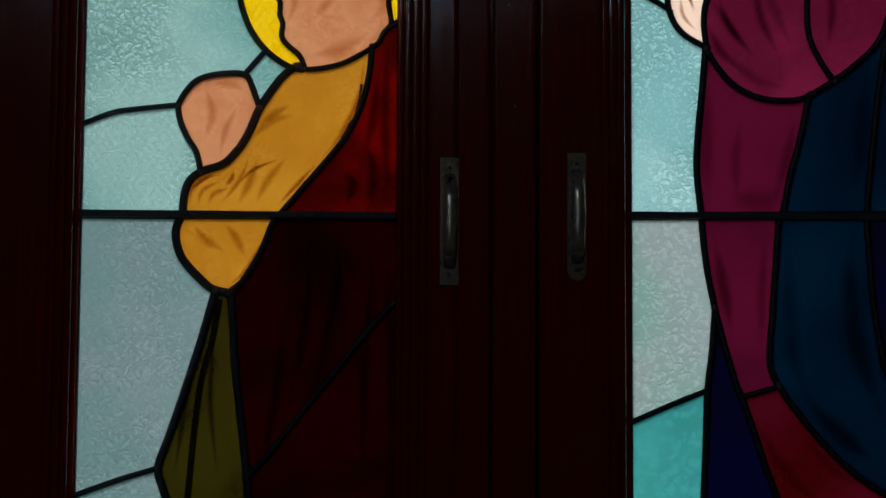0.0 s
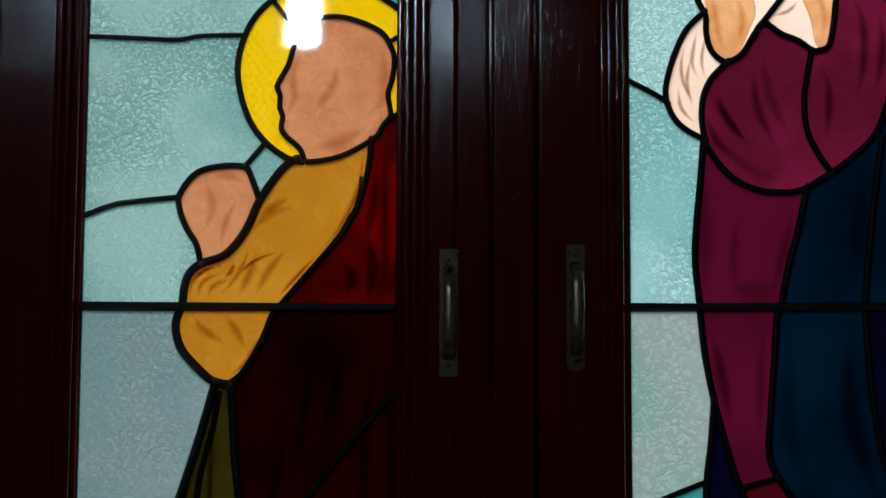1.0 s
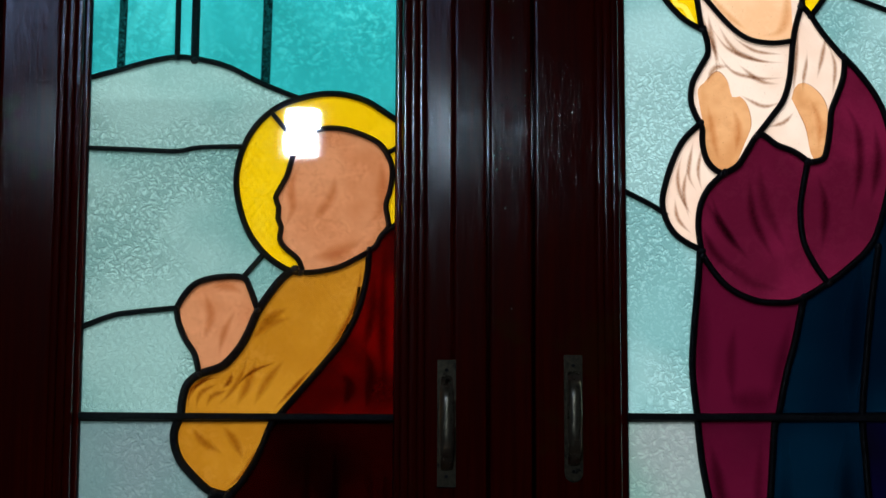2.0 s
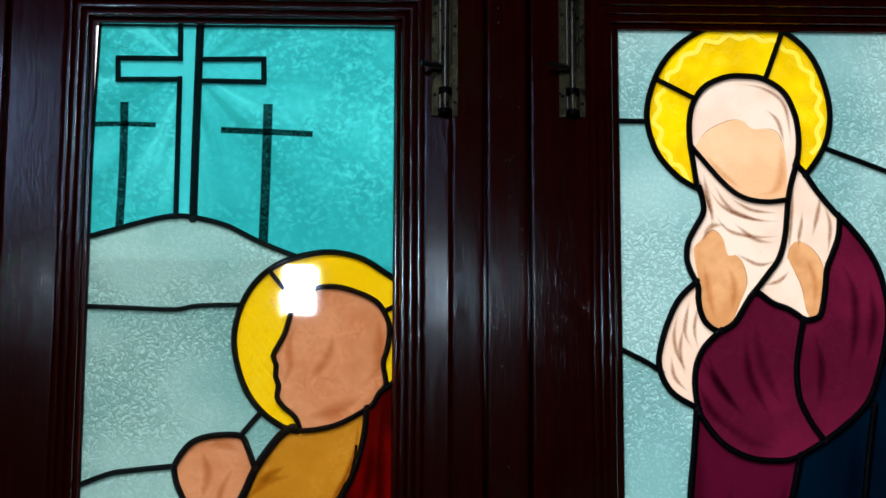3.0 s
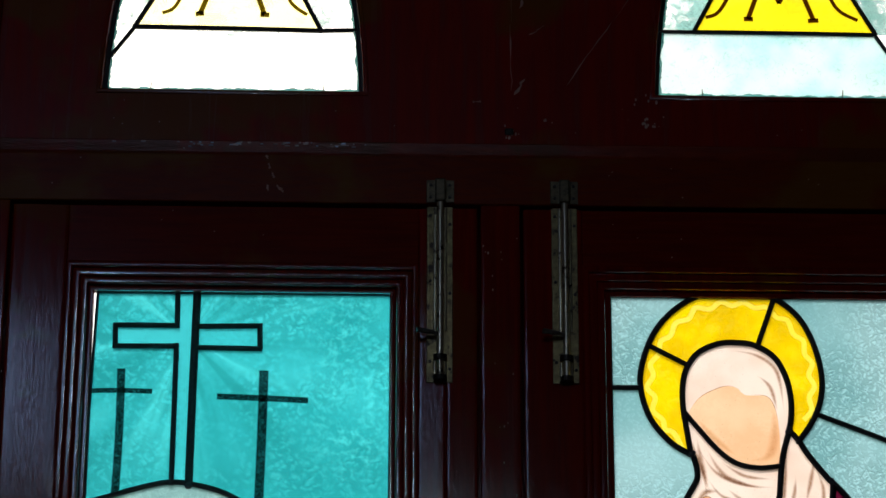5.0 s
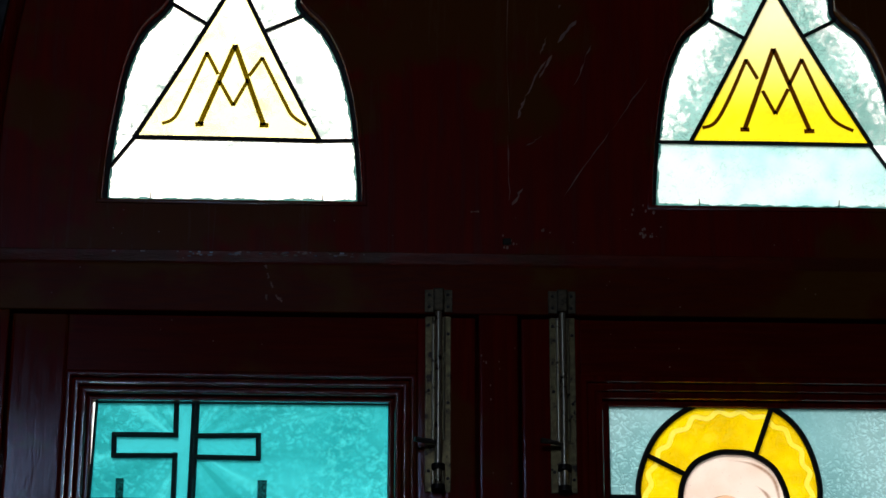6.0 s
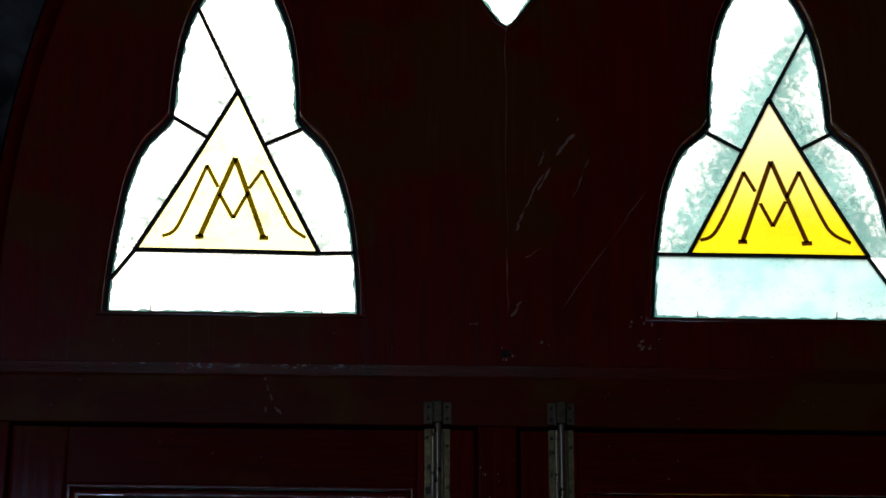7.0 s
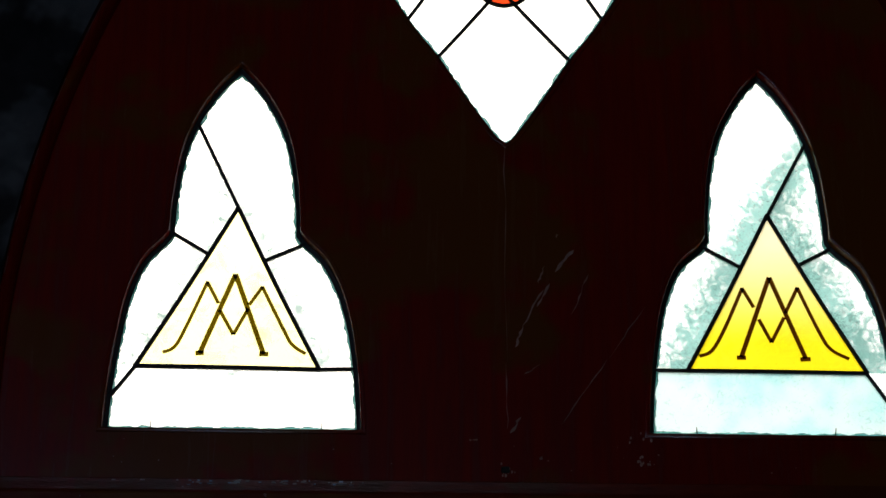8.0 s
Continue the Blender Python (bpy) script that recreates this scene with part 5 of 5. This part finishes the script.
# ---- diamond wire guard outside the glass ----
def wire_guard(x0, x1, z0, z1, pitch=0.0125, y=0.0060, lean=0.72):
    bm = bmesh.new()
    for s in (1, -1):
        n = int((x1 - x0 + (z1 - z0) * lean) / pitch)
        for i in range(n):
            foot = x0 + pitch * i if s < 0 else x1 - pitch * i
            za, zb = sorted((z0 + (x0 - foot) / (s * lean), z0 + (x1 - foot) / (s * lean)))
            za, zb = max(za, z0), min(zb, z1)
            if zb - za > 0.01:
                d = y + 0.0003 * s
                rod(bm, (foot + s * lean * (za - z0), d, za), (foot + s * lean * (zb - z0), d, zb), 0.00052, 4)
    g = part("wire_guard", bm, WIRE)
    tagged(g, "diamond mesh wire guard behind the leaded glass", "wire mesh", "", "stuff")


wire_guard(-0.428, 0.022, 0.69, 1.63)

# ---- lamp on the wall behind, mirrored in the glass and the varnish ----
lamp = thing("wall_lamp", (-0.284, -5.78, 3.10), "twin-head white floodlight switched on, on the rear wall", "lamp")
bm = bmesh.new()
box(bm, -0.369, -0.199, -5.95, -5.79, 2.994, 3.208, 0.01, 2)
part("housing", bm, HOUSING, lamp)
for zc, dx in ((3.143, 0.004), (3.056, -0.004)):
    bm = bmesh.new()
    box(bm, -0.347 + dx, -0.221 + dx, -5.795, -5.772, zc - 0.043, zc + 0.043, 0.0, 1)
    bmesh.ops.bevel(bm, geom=[e for e in bm.edges if abs((e.verts[0].co - e.verts[1].co).y) > 0.01], offset=0.024, segments=5, affect="EDGES", profile=0.5)
    part("diffuser", bm, GLOW, lamp, "glowing white diffuser")

# ---- marks of wear on the transom board, painted highlights on arch and bar ----


def scratch(x0, z0, x1, z1, w, wob=0.002, y0=-0.0183, home=None):
    n = 7
    bm = bmesh.new()
    pts = []
    for i in range(n + 1):
        t = i / n
        pts.append(Vector((x0 + (x1 - x0) * t + random.uniform(-wob, wob), z0 + (z1 - z0) * t)))
    d = (pts[-1] - pts[0]).normalized()
    s = Vector((-d.y, d.x))
    rings = []
    for i, p in enumerate(pts):
        k = 1.9 * w * random.uniform(0.15, 1.0) * (0.15 if i in (0, n) else 1.0)
        rings.append([bm.verts.new((q.x, y, q.y)) for q, y in ((p - s * k, y0), (p, y0 - 0.0011), (p + s * k, y0))])
    for a, b in zip(rings, rings[1:]):
        for j in (0, 1):
            bm.faces.new((a[j], b[j], b[j + 1], a[j + 1]))
    bmesh.ops.recalc_face_normals(bm, faces=bm.faces)
    part("scratch", bm, RAW_AND_GLINT, home or transom)

for line in ((0.2957, 2.3403, 0.3724, 2.4558, 0.0008), (0.3724, 2.4558, 0.4348, 2.551, 0.0006), (0.2243, 2.4742, 0.236, 2.5127, 0.0020), (0.236, 2.5127, 0.2696, 2.5801, 0.0012),
             (0.2596, 2.5482, 0.2823, 2.591, 0.0016), (0.289, 2.6125, 0.3202, 2.654, 0.0022), (0.2622, 2.5907, 0.2722, 2.623, 0.0014), (0.3168, 2.535, 0.3444, 2.6099, 0.0010),
             (0.2391, 2.4276, 0.264, 2.4452, 0.0012), (0.2151, 2.323, 0.2301, 2.3528, 0.0020), (0.2085, 2.4464, 0.2103, 2.331, 0.0012), (0.149, 2.311, 0.1625, 2.312, 0.0018),
             (0.293, 2.676, 0.295, 2.682, 0.0016), (0.261, 2.278, 0.263, 2.284, 0.0018), (0.2100, 2.86, 0.2095, 2.45, 0.0006)):
    scratch(*line)
# old lock hole, its shade put in as a dark block, with a torn edge, and a chipped patch
bm = bmesh.new()
box(bm, 0.199, 0.213, -0.0205, -0.0150, 2.2545, 2.2665, 0.002, 1)
part("hole_plug", bm, SCREW, transom, "dark block standing for the shaded square hole of a removed lock")
for cx, cz, n, spread in ((0.2065, 2.2612, 9, 0.016), (0.4245, 2.2780, 12, 0.014), (0.4200, 2.3080, 6, 0.022)):
    for i in range(n):
        a = random.uniform(0, 6.28)
        x, z = cx + math.cos(a) * random.uniform(0.3, 1.0) * spread, cz + math.sin(a) * random.uniform(0.2, 0.9) * spread
        r = random.uniform(0.0010, 0.0026)
        bm = bmesh.new()
        bmesh.ops.create_icosphere(bm, subdivisions=1, radius=1.0)
        for q in bm.verts:
            q.co = Vector((x + q.co.x * r, -0.0186 + q.co.y * 0.0008, z + q.co.z * r * 1.6))
        part("chip", bm, RAW_AND_GLINT, transom)
# specks where the varnish has flaked off the rails and the bar
for i in range(34):
    x, z = random.uniform(-0.55, 0.80), random.choice((random.uniform(2.05, 2.125), random.uniform(2.145, 2.21), random.uniform(2.26, 2.31), random.uniform(2.26, 2.31)))
    y = -0.0175 if z < 2.135 else -0.0193 if z < 2.23 else -0.0187
    if z < 2.135 and not (-0.46 < x < 0.05 or 0.34 < x < 0.78):
        continue
    r = random.uniform(0.0006, 0.0013)
    bm = bmesh.new()
    bmesh.ops.create_icosphere(bm, subdivisions=1, radius=1.0)
    for q in bm.verts:
        q.co = Vector((x + q.co.x * r * random.uniform(0.8, 1.6), y + q.co.y * 0.0005, z + q.co.z * r))
    part("varnish_chip", bm, RAW_AND_GLINT, transom if z > 2.23 else door_frame if z > 2.135 else door_1 if x < 0.2 else door_2)
for i in range(26):
    x, z = random.uniform(0.163, 0.220), 1.30 + 0.82 * random.random() ** 0.7
    r = random.uniform(0.0006, 0.0015)
    bm = bmesh.new()
    bmesh.ops.create_icosphere(bm, subdivisions=1, radius=1.0)
    for q in bm.verts:
        q.co = Vector((x + q.co.x * r, -0.0182 + q.co.y * 0.0005, z + q.co.z * r * random.uniform(1.0, 2.4)))
    part("varnish_chip", bm, RAW_AND_GLINT, door_frame)
# highlights of the arch bead, painted as pale scratch-like slivers
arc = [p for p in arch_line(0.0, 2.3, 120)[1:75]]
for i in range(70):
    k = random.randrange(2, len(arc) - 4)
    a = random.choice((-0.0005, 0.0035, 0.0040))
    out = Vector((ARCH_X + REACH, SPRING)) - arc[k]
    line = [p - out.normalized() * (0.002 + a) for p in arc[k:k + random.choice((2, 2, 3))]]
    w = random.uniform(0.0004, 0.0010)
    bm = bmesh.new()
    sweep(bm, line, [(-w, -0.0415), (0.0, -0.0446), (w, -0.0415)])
    part("scratch", bm, HIGHLIGHT, door_frame)
# pale specks painted in for the sparkle of light along the bar's top
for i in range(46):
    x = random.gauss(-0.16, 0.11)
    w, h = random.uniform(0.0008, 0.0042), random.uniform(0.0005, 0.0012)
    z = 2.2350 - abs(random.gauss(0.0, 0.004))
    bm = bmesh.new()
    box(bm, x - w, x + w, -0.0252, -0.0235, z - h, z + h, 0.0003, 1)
    part("varnish_chip", bm, RAW_AND_GLINT if i % 3 else HIGHLIGHT, door_frame)
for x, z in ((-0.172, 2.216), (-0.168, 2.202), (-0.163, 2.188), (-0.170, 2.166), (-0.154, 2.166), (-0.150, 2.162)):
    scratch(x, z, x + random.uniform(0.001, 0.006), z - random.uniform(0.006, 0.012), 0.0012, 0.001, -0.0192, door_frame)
# small glazing pins along the foot of the two lancets
for x, z, lean in ((-0.3575, 2.334, 0.0006), (-0.0855, 2.333, 0.0), (0.5135, 2.333, -0.0006), (0.7350, 2.334, 0.0016)):
    bm = bmesh.new()
    rod(bm, (x, -0.0052, z - 0.004), (x + lean, -0.0052, z + 0.011), 0.0011, 6, 0.0007)
    part("glazing_pin", bm, SCREW, transom)
